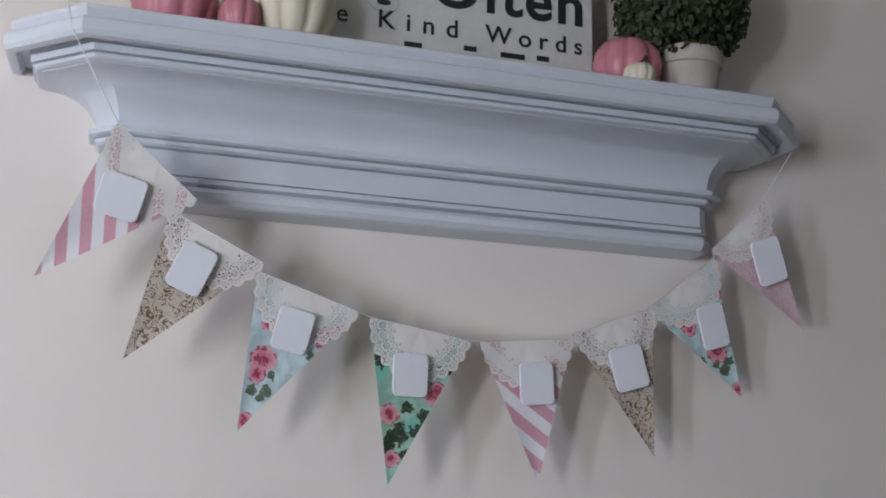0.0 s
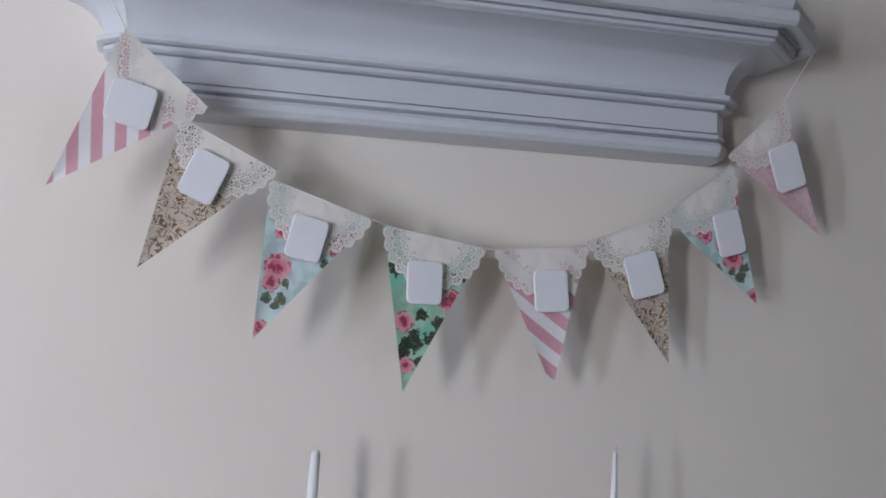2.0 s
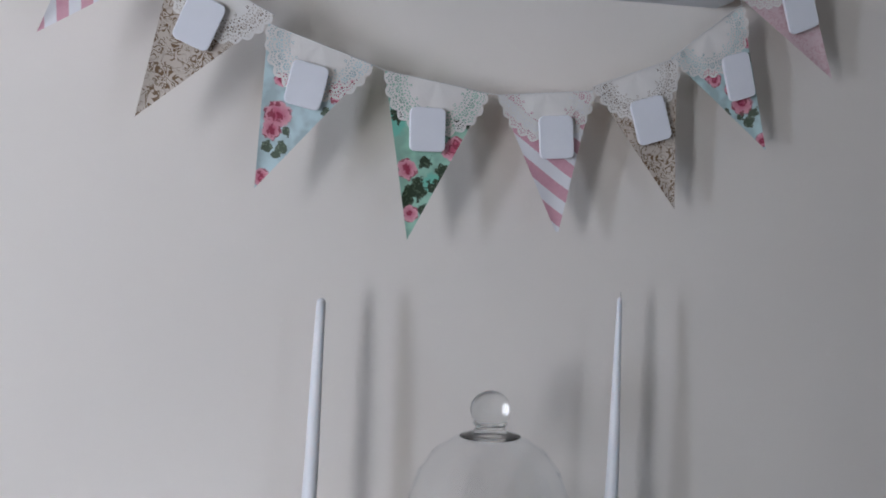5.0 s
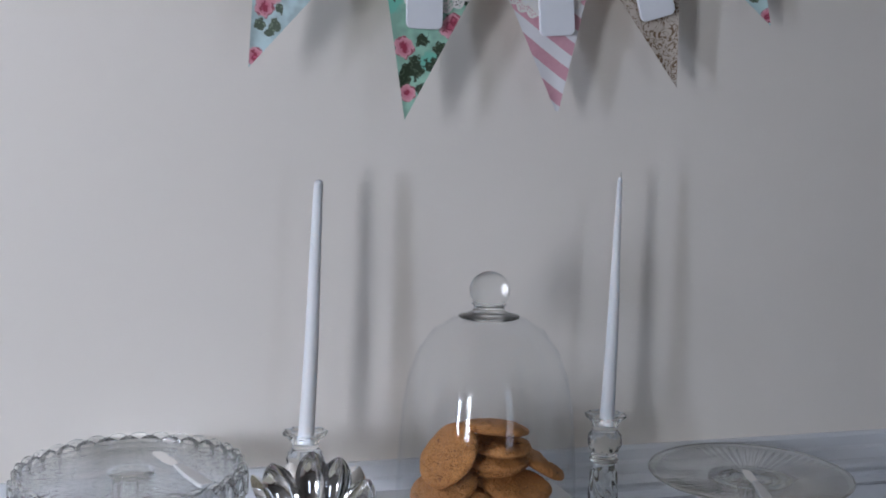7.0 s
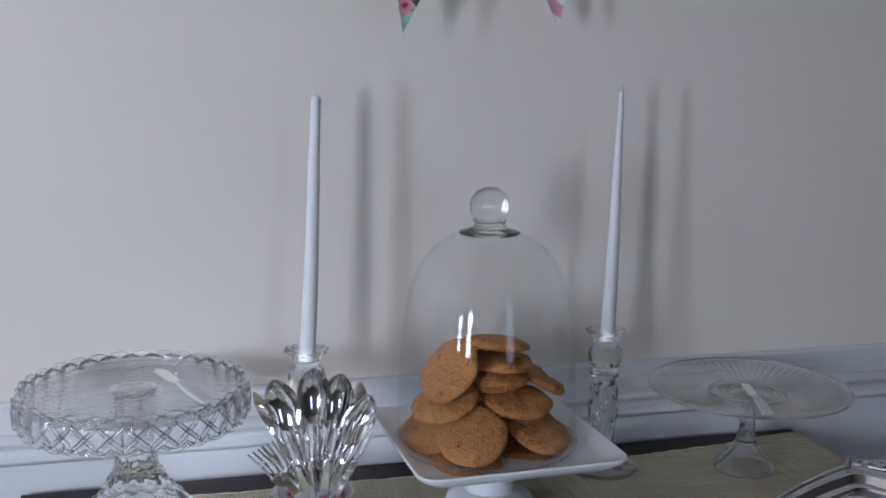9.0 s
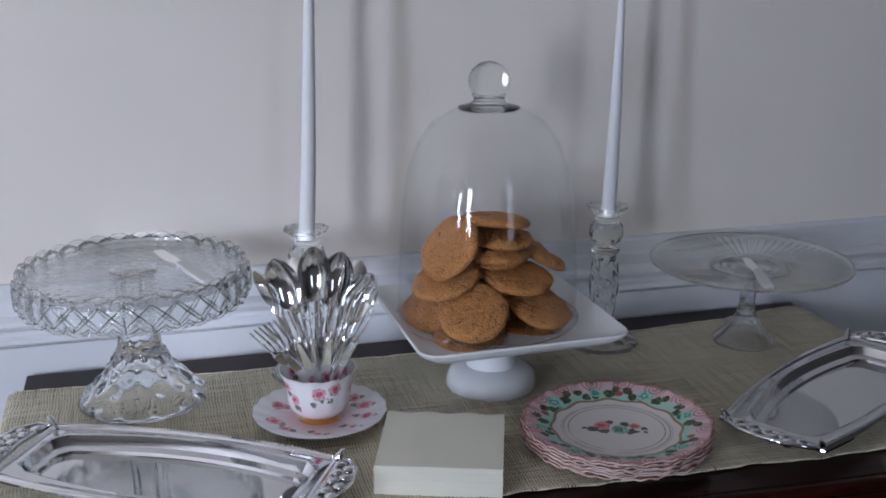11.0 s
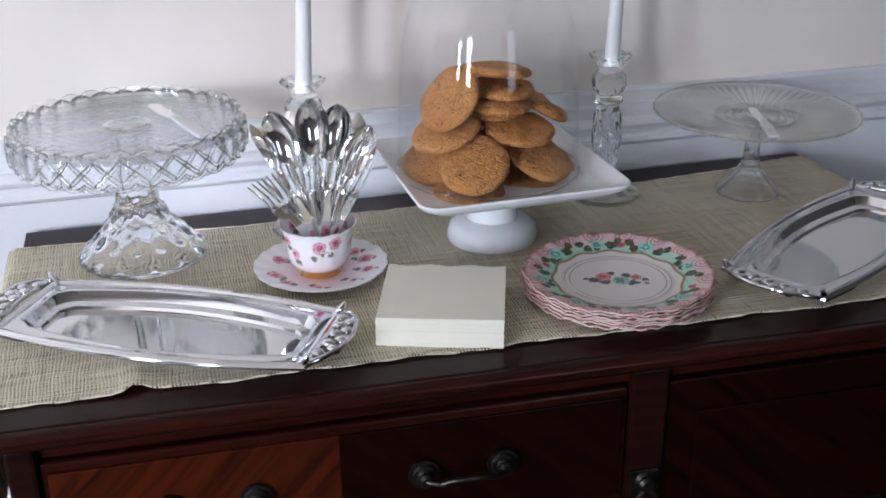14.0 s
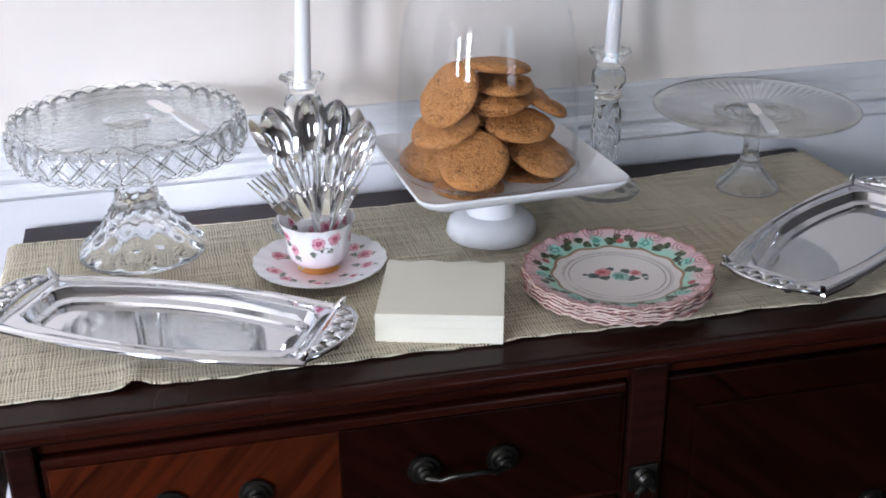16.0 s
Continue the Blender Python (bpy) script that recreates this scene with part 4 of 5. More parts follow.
part("boss", lathe([(0.0, 0.012), (0.006, 0.0115), (0.009, 0.008), (0.007, 0.004), (0.010, 0.0), (0.0, 0.0)], 20), BRONZE, catch, "", pose(0, -0.004, 0.002, 90, 0, 0))
part("ring", tube([(0.0, -0.010, -0.002), (-0.009, -0.012, -0.012), (-0.012, -0.012, -0.028), (0.0, -0.012, -0.040), (0.012, -0.012, -0.028), (0.009, -0.012, -0.012), (0.0, -0.010, -0.002)], 0.0026, 8), BRONZE, catch)
for k, (x, y) in enumerate(((0.018, 0.395), (0.955, 0.395))):
    part("leg", boxed(x, y, 0.0, x + 0.035, y + 0.035, 0.14, bevel=0.003), MAHOGANY, side)


# ---- burlap runner ----
def runner():
    nx, ny = 150, 56
    vs, fs = [], []
    x0, x1 = -0.61, 0.70
    for i in range(nx + 1):
        for j in range(ny + 1):
            s, t = x0 + (x1 - x0) * i / nx, j / ny
            back = -0.070 + 0.034 * max(0.0, (s - 0.30) / 0.25) ** 1.3 * (s > 0.30) + 0.0016 * math.sin(s * 40)
            front = -0.417 - 0.028 * (s + 0.46) + 0.0014 * math.sin(s * 55) + 0.001 * math.sin(s * 131)
            pleat = math.exp(-((s + 0.337) / 0.010) ** 2)
            front += 0.006 * pleat
            y = front + (back - front) * t
            z = TOP + 0.0006 + 0.0005 * (1 + math.sin(s * 33 + t * 5)) + 0.005 * pleat * max(0.0, 1 - t * 3.2) + 0.0007 * (1 + noise.noise(Vector((s * 30, y * 30, 0))))
            x = s
            for edge, sign_ in ((-0.462, -1), (0.548, 1)):
                over = (s - edge) * sign_
                if over > 0:
                    turn_ = min(over / 0.010, math.pi / 2)
                    x = edge + sign_ * 0.010 * math.sin(turn_)
                    z -= 0.010 * (1 - math.cos(turn_)) + max(0.0, over - 0.0157)
            vs.append((x, y, z))
    for i in range(nx):
        for j in range(ny):
            a = i * (ny + 1) + j
            fs.append((a, a + ny + 1, a + ny + 2, a + 1))
    me = bpy.data.meshes.new("table_runner")
    me.from_pydata(vs, [], fs)
    for p in me.polygons:
        p.use_smooth = True
    me.materials.append(BURLAP)
    ob = new("table_runner", me)
    so = ob.modifiers.new("thickness", "SOLIDIFY")
    so.thickness, so.offset = 0.0012, 1.0
    tagged(ob, "coarse tan woven burlap runner on the sideboard", "table runner")
    for j in (0, ny):
        edge_line = [Vector(vs[i * (ny + 1) + j]) + Vector((0, 0, 0.0010)) for i in range(nx + 1)]
        part("selvedge", tube(edge_line, [0.0011 + 0.0004 * math.sin(i * 1.9) for i in range(nx + 1)], 6), BURLAP, ob, "bound woven edge")


runner()
CLOTH = TOP + 0.0035


# ---- pressed glass cake stand ----
def crystal_stand():
    st = thing("glass_cake_stand", "scalloped pressed crystal cake stand on the runner", "cake stand", pose(-0.3225, -0.121, CLOTH, 0, 0, 8))
    R, zt = 0.1180, 0.1500
    part("plate", lathe([(0.0, zt - 0.010), (0.030, zt - 0.010), (0.105, zt - 0.009), (R - 0.004, zt - 0.008), (R - 0.004, zt - 0.003), (0.112, zt - 0.001), (0.060, zt - 0.0022), (0.028, zt - 0.0025), (0.024, zt - 0.003), (0.0, zt - 0.003)], 96), PRESSED, st)
    part("plate_ring", lathe([(0.0195, zt - 0.0024), (0.0195, zt + 0.0008), (0.0215, zt + 0.0014), (0.0245, zt + 0.0008), (0.0250, zt - 0.0024)], 48), GLASS, st)
    n = 30

    def frill(a, i):
        c = math.cos(a * n)
        facet = 0.016 * (1 if i in (2, 3, 8, 9) else 0.3) * (c if i < 6 else c * 0.4)
        lift = {0: 0.0045, 1: 0.0040, 5: -0.0060, 6: -0.0060, 11: 0.0042}.get(i, 0.0) * abs(math.cos(a * n / 2))
        return 1 + facet, lift
    skirt = [(R, zt + 0.001), (R + 0.0025, zt - 0.001), (R + 0.0035, zt - 0.009), (R + 0.0035, zt - 0.017), (R + 0.002, zt - 0.024), (R + 0.0005, zt - 0.027), (R - 0.0020, zt - 0.027), (R - 0.0030, zt - 0.023), (R - 0.0030, zt - 0.017), (R - 0.0032, zt - 0.010), (R - 0.0036, zt - 0.003), (R - 0.0022, zt + 0.0005), (R, zt + 0.001)]
    part("scalloped_rim", lathe(skirt, n * 8, frill), SHEER, st, "pressed diamond rim with scalloped edges", angle=50)
    # one trumpet: fluted stem running out into a bell with rows of thumbprints
    bell = [(0.0195, zt - 0.0104), (0.0190, 0.118), (0.0195, 0.098), (0.0212, 0.078), (0.0245, 0.061), (0.0335, 0.044), (0.0460, 0.028), (0.0590, 0.014), (0.0685, 0.0055)]
    foot = [(0.0, zt - 0.0104)]
    for (ra, za), (rb, zb) in zip(bell, bell[1:]):
        foot += [(ra + (rb - ra) * q / 5, za + (zb - za) * q / 5) for q in range(5)]
    foot += [bell[-1], (0.0702, 0.003), (0.0690, 0.0), (0.0620, 0.0), (0.0500, 0.011), (0.0330, 0.026), (0.0150, 0.037), (0.0, 0.039)]

    def pressed(a, i):
        r, z = foot[i]
        if not 0 < i < len(foot) - 8:
            return 1.0, 0.0
        if z > 0.064:
            return 1 + 0.055 * math.cos(a * 10) * min(1.0, (z - 0.064) / 0.02), 0.0
        best = 0.0
        for k, (cz, count, size) in enumerate(((0.010, 12, 0.0105), (0.025, 12, 0.0095), (0.0385, 12, 0.0070), (0.0495, 12, 0.0052), (0.058, 12, 0.0040))):
            w = 2 * math.pi / count
            da = ((a + (k % 2) * w / 2) / w + 0.5) % 1.0 - 0.5
            d = math.hypot(da * w * r, (z - cz) * 1.35) / size
            best = max(best, 1 - d * d)
        return 1 + 0.0062 * max(0.0, best) * 0.05 / (r + 0.02) * 18 - 0.03, 0.0
    part("foot", lathe(foot, 144, pressed), THUMB, st, "fluted stem and bell foot with thumbprints", angle=70)
    for sgn in (-1, 1):
        pts = []
        for q in range(5):
            a = 2 * math.pi * sgn * (q / 4 - 0.5) / n
            pts.append(((R + 0.0042) * math.cos(a), (R + 0.0042) * math.sin(a), zt - 0.002 - 0.024 * q / 4))
        ridge = part("diamond_ridge", tube(pts, [0.0016, 0.0024, 0.0028, 0.0026, 0.0020], 8), GLASS, st)
        for k in range(1, n):
            again(ridge, st, pose(0, 0, 0, 0, 0, 360 * k / n))
    for z_, r_, sgn, rise in ((zt + 0.0018, R, 1, 0.0052), (zt - 0.0260, R + 0.0010, -1, 0.0062)):
        loop = [(r_ * math.cos(a), r_ * math.sin(a), z_ + sgn * rise * abs(math.sin(a * n / 2)) ** 0.8) for a in (2 * math.pi * q / (n * 10) for q in range(n * 10 + 1))]
        part("scallop_edge", tube(loop, 0.0022, 8), GLASS, st)


crystal_stand()


def fluted_stand():
    st = thing("fluted_cake_stand", "clear fluted glass cake stand on a short stem", "cake stand", pose(0.409, -0.138, CLOTH))
    R, z = 0.1215, 0.0975
    flute = 64

    def rib(a, i):
        return 1.0, (0.0016 * math.cos(a * flute + 0.4) if i in (5, 6, 7) else 0.0)
    face = [(0.0, z - 0.001), (0.012, z - 0.001), (0.034, z), (0.038, z - 0.0015), (0.050, z), (0.066, z + 0.0012), (0.088, z + 0.003), (0.108, z + 0.006), (0.117, z + 0.0075), (R, z + 0.009)]
    prof = face + [(R + 0.0012, z + 0.0075)] + [(r_, z_ - 0.0028) for r_, z_ in face[::-1]]
    part("plate", lathe(prof, flute * 6, rib), FLUTED, st, "radially fluted round plate", angle=60)
    for r_ in (0.0270, 0.0355, 0.0480):
        part("plate_ring", lathe([(r_ - 0.0018, z - 0.0008), (r_ - 0.0010, z + 0.0014), (r_ + 0.0010, z + 0.0014), (r_ + 0.0018, z - 0.0008)], 72), GLASS, st)
    part("rim_bead", tube([(R * math.cos(math.pi * q / 60), R * math.sin(math.pi * q / 60), z + 0.0085) for q in range(121)], 0.0013, 6), GLASS, st, "thin rounded rim")
    stem = [(0.0, z - 0.0042), (0.019, z - 0.0042), (0.0165, z - 0.010), (0.0125, z - 0.020), (0.0100, z - 0.034), (0.0100, z - 0.046), (0.0120, z - 0.0600), (0.0, z - 0.0600)]
    part("stem", lathe(stem, 8), SHEER, st, "eight-sided stem", angle=25)
    part("foot", lathe([(0.0120, 0.0373), (0.0150, 0.0310), (0.0215, 0.0225), (0.0300, 0.0130), (0.0375, 0.0055), (0.0395, 0.002), (0.0385, 0.0), (0.0360, 0.0005), (0.0270, 0.0085), (0.0180, 0.018), (0.0110, 0.027), (0.0, 0.030)], 64, lambda a, i: (1 + 0.025 * math.cos(a * 8), 0.0)), SHEER, st)


fluted_stand()


def butter_knife(label, p0, p1, z, width):
    a, b = Vector((*p0, z)), Vector((*p1, z))
    d = b - a
    L = d.length
    k = thing("spreader_knife", label, "knife", Matrix.Translation(a) @ pose(0, 0, 0, 0, 0, math.degrees(math.atan2(d.y, d.x))), "spreaders on the cake stands")
    h = [(L * 0.45, -width * 0.30), (L * 0.7, -width * 0.42), (L * 0.97, -width * 0.5), (L, -width * 0.4), (L, width * 0.4), (L * 0.97, width * 0.5), (L * 0.7, width * 0.42), (L * 0.45, width * 0.30)]
    part("handle", slab(h, 0.0004, 0.0052, 0.0018), PEARL, k, "pearly white handle")
    bl = [(0.0, -width * 0.2), (L * 0.05, -width * 0.5), (L * 0.3, -width * 0.55), (L * 0.45, -width * 0.26), (L * 0.45, width * 0.26), (L * 0.3, width * 0.36), (L * 0.05, width * 0.35)]
    part("blade", slab(bl, 0.0006, 0.0022, 0.0004), SILVER, k)


butter_knife("white-handled spreader lying on the crystal stand", (-0.296, -0.058), (-0.246, -0.196), CLOTH + 0.1497, 0.016)
butter_knife("white-handled spreader lying on the fluted stand", (0.414, -0.120), (0.377, -0.236), CLOTH + 0.1015, 0.013)


# ---- milk glass stand, dome and cookies ----
DX, DY, DZ = 0.064, -0.176, 1.0055


def milk_stand():
    st = thing("milk_glass_cake_stand", "square white milk glass cake stand on the runner", "cake stand", pose(DX + 0.003, DY, 0, 0, 0, 2.0))

    def square(s, r):
        out = []
        for cx, cy, a0 in ((s - r, s - r, 0), (-s + r, s - r, 90), (-s + r, -s + r, 180), (s - r, -s + r, 270)):
            out += [(cx + r * math.cos(radians(a0 + k * 15)), cy + r * math.sin(radians(a0 + k * 15))) for k in range(7)]
        return out
    bm = bmesh.new()
    rows = []
    for s, r, z in ((0.0, 0, 0.9925), (0.086, 0.018, 0.9925), (0.104, 0.020, 0.996), (0.115, 0.021, 1.0045), (0.1175, 0.021, 1.0085), (0.116, 0.021, 1.0105), (0.1135, 0.020, 1.0098), (0.103, 0.018, 1.0035), (0.088, 0.016, 1.0003), (0.0, 0, 1.0)):
        rows.append([bm.verts.new((0, 0, z))] if s == 0 else [bm.verts.new((x, y, z)) for x, y in square(s, r)])
    for a, b in zip(rows, rows[1:]):
        n = max(len(a), len(b))
        for k in range(n):
            j = (k + 1) % n
            f = [a[k % len(a)], a[j % len(a)], b[j % len(b)], b[k % len(b)]]
            bm.faces.new(list(dict.fromkeys(f)))
    part("plate", bm, MILK, st, "square dished plate with rounded corners")
    part("neck", lathe([(0.0, 0.9923), (0.030, 0.9923), (0.0265, 0.986), (0.0262, 0.962), (0.029, 0.9495), (0.0, 0.9495)], 56), MILK, st, "", Matrix.Translation((-0.006, -0.008, 0)))
    part("foot", lathe([(0.0, 0.9497), (0.029, 0.9497), (0.040, 0.9475), (0.0475, 0.942), (0.0508, 0.934), (0.0515, CLOTH + 0.003), (0.0500, CLOTH), (0.0, CLOTH)], 64), MILK, st, "rounded milk glass foot", Matrix.Translation((-0.006, -0.008, 0)))


milk_stand()


def dome():
    d = thing("glass_dome", "tall clear glass cloche with a ball knob over cookies", "cloche", pose(DX - 0.006, DY, 0))
    outer = [(0.1005, 1.004), (0.1010, 1.008), (0.1000, 1.020), (0.0991, 1.060), (0.0972, 1.100), (0.0938, 1.140), (0.0875, 1.175), (0.0770, 1.203), (0.0616, 1.224), (0.0423, 1.236), (0.0250, 1.2405), (0.0000, 1.2415)]
    inner = [(0.0000, 1.2395), (0.0245, 1.2385), (0.0418, 1.2340), (0.0606, 1.2220), (0.0755, 1.2015), (0.0858, 1.1740), (0.0920, 1.1395), (0.0952, 1.0995), (0.0972, 1.0595), (0.0981, 1.0200), (0.0986, 1.006), (0.1005, 1.004)]
    part("bell", lathe(outer + inner, 96), DOME_GLASS, d, "clear blown glass bell")
    part("base_bead", tube([(0.1008 * math.cos(math.pi * q / 48), 0.1008 * math.sin(math.pi * q / 48), 1.0058) for q in range(97)], 0.0016, 8), GLASS, d, "rounded lower edge")
    part("knob", lathe([(0.0, 1.2418), (0.0240, 1.2410), (0.0325, 1.2390), (0.0338, 1.2402), (0.0320, 1.2418), (0.0240, 1.2436), (0.0185, 1.2458), (0.0165, 1.2490), (0.0170, 1.2515), (0.0190, 1.2540)] + [(0.0222 * math.cos(radians(a)), 1.2690 + 0.0205 * math.sin(radians(a))) for a in range(-40, 90, 10)] + [(0.0, 1.2895)], 56), BALL, d, "solid glass ball knob")


dome()


def cookie_mesh(seed, r, rough=1.0):
    off = Vector((seed * 3.1, seed * 1.7, 0))
    prof = [(0.0, 0.0), (0.5, 0.0), (0.86, 0.0004), (0.97, 0.0022), (1.0, 0.0046), (0.975, 0.0072), (0.88, 0.0096), (0.70, 0.0112), (0.45, 0.0122), (0.2, 0.0126), (0.0, 0.0127)]
    bm = lathe([(a * r, z) for a, z in prof], 44)
    for v in bm.verts:
        e = noise.noise(Vector((v.co.x, v.co.y, 0)) * 38 + off)
        q = math.hypot(v.co.x, v.co.y) / r
        v.co.x *= 1 + (0.075 * e + 0.02 * rough * noise.noise(v.co * 160 + off)) * q
        v.co.y *= 1 + 0.055 * noise.noise(Vector((v.co.y, v.co.x, 3)) * 30 + off) * q
        if v.co.z > 0.003:
            v.co.z += rough * (0.0013 * noise.noise(v.co * 130 + off) + 0.0018 * e)
    return finish("cookie", bm, COOKIE, 80)


COOKIES = [cookie_mesh(s, 0.0365 + 0.001 * (s % 3)) for s in range(1, 6)] + [cookie_mesh(7, 0.0355, 2.6), cookie_mesh(8, 0.0350, 2.2)]
# centre, direction of the upper face, spin
PILE = (
    (0.0230, -0.2400, 1.0330, -0.20, -0.60, 0.77),
    (0.0200, -0.2320, 1.0000, 0.00, -0.05, 1.00),
    (0.1050, -0.2160, 1.0240, 0.25, -0.40, 0.88),
    (0.0980, -0.2150, 0.9960, 0.10, -0.10, 1.00),
    (0.0840, -0.2050, 1.0560, 0.05, -0.20, 0.97),
    (0.0030, -0.2000, 1.0590, -0.30, -0.20, 0.93),
    (0.0090, -0.1970, 1.0930, -0.74, -0.34, 0.60),
    (-0.0030, -0.1780, 1.0170, -0.50, -0.25, 0.83),
    (-0.0070, -0.1500, 1.0170, -0.60, 0.00, 0.80),
    (0.0700, -0.1860, 1.0970, 0.05, -0.05, 1.00),
    (0.0670, -0.1900, 1.0820, 0.02, -0.08, 1.00),
    (0.0660, -0.1820, 1.1160, 0.12, 0.12, 0.98),
    (0.1200, -0.1680, 1.0700, 0.50, -0.05, 0.86),
    (0.1410, -0.1720, 1.0070, 0.60, -0.10, 0.80),
    (0.062, -0.165, 1.0056, 0.00, 0.00, 1.0),
    (0.020, -0.135, 1.0056, 0.00, 0.02, 1.0),
    (0.105, -0.135, 1.0056, 0.00, 0.02, 1.0),
    (0.060, -0.160, 1.0190, 0.05, 0.00, 1.0),
    (0.030, -0.165, 1.0320, -0.20, 0.00, 1.0),
    (0.090, -0.165, 1.0320, 0.20, 0.00, 1.0),
    (0.060, -0.170, 1.0460, 0.00, -0.10, 1.0),
    (0.066, -0.170, 1.0600, 0.05, -0.05, 1.0),
    (0.064, -0.172, 1.0730, 0.00, -0.10, 1.0),
)
for i, (x, y, z, a, b, c) in enumerate(PILE):
    ob = new("cookie", COOKIES[{9: 5, 10: 6, 3: 6, 12: 5}.get(i, i % 5)])
    ob.matrix_basis = Matrix.Translation((x, y, z)) @ ray_basis((a, b, c), i * 47.0) @ Matrix.Translation((0, 0, -0.005))
    tagged(ob, "round golden brown baked cookie in a pile", "cookie", "cookies under the dome")


# ---- candlesticks ----
def candlestick(x, y, turn, label):
    cs = thing("candlestick", label, "candlestick", pose(x, y, CLOTH, 0, 0, turn), "glass candlesticks")
    part("foot", lathe([(0.0, 0.0205), (0.014, 0.0205), (0.018, 0.016), (0.026, 0.0115), (0.0300, 0.0125), (0.0365, 0.0085), (0.0435, 0.0060), (0.0450, 0.003), (0.0435, 0.0), (0.034, 0.0005), (0.020, 0.006), (0.0, 0.008)], 96, lambda a, i: (1 + (0.016 * math.cos(a * 10) if 1 < i < 9 else 0.0), 0.0)), SHEER, cs, "wide round stepped foot")
    prof = [(0.0140, 0.0207), (0.0125, 0.026), (0.0120, 0.036), (0.0138, 0.050), (0.0162, 0.068), (0.0170, 0.084), (0.0150, 0.103), (0.0130, 0.1175)]
    rings = [(0.0, 0.0207)]
    for (r0, z0), (r1, z1) in zip(prof, prof[1:]):
        rings += [(r0 + (r1 - r0) * q / 7, z0 + (z1 - z0) * q / 7) for q in range(7)]
    rings += [prof[-1], (0.0, 0.1175)]
    bm = lathe(rings, 96, lambda a, i: (1 + (0.11 * math.cos((a + rings[i][1] * 26.0) * 8) if 4 < i < 46 else 0.0), 0.0))
    part("twisted_stem", bm, GLASS, cs, "twisted baluster stem")
    part("collar", lathe([(0.0, 0.1177), (0.0135, 0.1177), (0.0170, 0.1195), (0.0178, 0.1220), (0.0150, 0.1245), (0.0165, 0.1270), (0.0135, 0.1295), (0.0, 0.1295)], 48), GLASS, cs)
    bulb = [(0.0, 0.1297), (0.0125, 0.1297), (0.0175, 0.1340), (0.0198, 0.1400), (0.0205, 0.1455), (0.0192, 0.1520), (0.0155, 0.1575), (0.0, 0.1575)]
    part("bulb", lathe(bulb, 96, lambda a, i: (1 + (0.06 * math.cos((a + bulb[i][1] * 40.0) * 10) if 1 < i < 6 else 0.0), 0.0)), GLASS, cs, "swirled round bulb")
    part("cup", lathe([(0.0, 0.1577), (0.0140, 0.1577), (0.0160, 0.166), (0.0205, 0.172), (0.0240, 0.1745), (0.0247, 0.1770), (0.0205, 0.1765), (0.0125, 0.1745), (0.0115, 0.1640), (0.0, 0.1635)], 60, lambda a, i: (1 + (0.045 * math.cos(a * 10) if i in (4, 5) else 0.0), 0.0)), GLASS, cs, "flared candle cup")


candlestick(-0.133, -0.103, 0, "clear twisted glass candlestick with a white taper")
candlestick(0.233, -0.098, 40, "clear twisted glass candlestick by the milk glass stand")


def taper(x, y, x1, y1, r0, r1, top, wick):
    c = thing("taper_candle", "tall white taper candle with a %s tip" % ("pointed" if wick else "rounded"), "candle", Matrix.Identity(4), "white taper candles")
    z0 = CLOTH + 0.1652
    pts, rad = [], []
    for k in range(13):
        f = k / 12
        pts.append((x + (x1 - x) * f + 0.0008 * math.sin(f * 5), y + (y1 - y) * f, z0 + (top - z0) * f * 0.985))
        rad.append(r0 + (r1 - r0) * f ** 1.25)
    tip = pts[-1]
    for k in range(1, 6):
        a = k / 5 * math.pi / 2
        pts.append((tip[0], tip[1], tip[2] + (top - tip[2]) * math.sin(a)))
        rad.append(max(0.0004, r1 * math.cos(a)))
    part("wax", tube(pts, rad, 28), WAX, c)
    if wick:
        part("wick", tube([(x1, y1, top - 0.004), (x1 + 0.0005, y1, top + 0.006)], 0.0006, 6), WICK, c)


taper(-0.1325, -0.103, -0.1168, -0.092, 0.0091, 0.0052, 1.384, False)
taper(0.2345, -0.098, 0.2455, -0.090, 0.0088, 0.0028, 1.388, True)


# ---- cup, saucer and cutlery ----
CX, CY = -0.1425, -0.232
saucer = thing("saucer", "fluted rose-patterned porcelain saucer on the runner", "saucer", pose(CX, CY, CLOTH))
part("dish", lathe([(0.0, 0.002), (0.024, 0.0), (0.026, 0.0028), (0.050, 0.0065), (0.066, 0.0115), (0.0700, 0.0138), (0.0703, 0.0150), (0.0690, 0.0150), (0.050, 0.0095), (0.028, 0.0062), (0.0, 0.0060)], 120, lambda a, i: (1 + (0.012 * math.cos(a * 20) if 3 < i < 9 else 0.0), 0.0004 * math.cos(a * 20) if 3 < i < 9 else 0.0)), SAUCER, saucer)
cup = thing("teacup", "rose-patterned porcelain teacup with a gilt foot", "cup", pose(CX - 0.001, CY - 0.001, CLOTH + 0.0064, 0, 0, -17))
scallop = lambda a, i: (1 + (0.012 * math.cos(a * 12) if 3 < i < 16 else 0.0), 0.0006 * math.cos(a * 12) if 8 < i < 14 else 0.0)
part("bowl", lathe([(0.0, 0.0052), (0.019, 0.0054), (0.026, 0.0085), (0.031, 0.015), (0.0330, 0.023), (0.0335, 0.032), (0.0350, 0.042), (0.0375, 0.050), (0.0398, 0.0545), (0.0402, 0.0552), (0.0392, 0.0550), (0.0362, 0.0495), (0.0335, 0.040), (0.0320, 0.030), (0.0312, 0.022), (0.0290, 0.0155), (0.022, 0.010), (0.0, 0.0085)], 96, scallop), CUP, cup)
part("foot", lathe([(0.0, 0.0), (0.0225, 0.0), (0.0232, 0.0015), (0.0205, 0.0032), (0.0190, 0.0050), (0.0, 0.0050)], 64), GOLD, cup, "gilded foot ring")


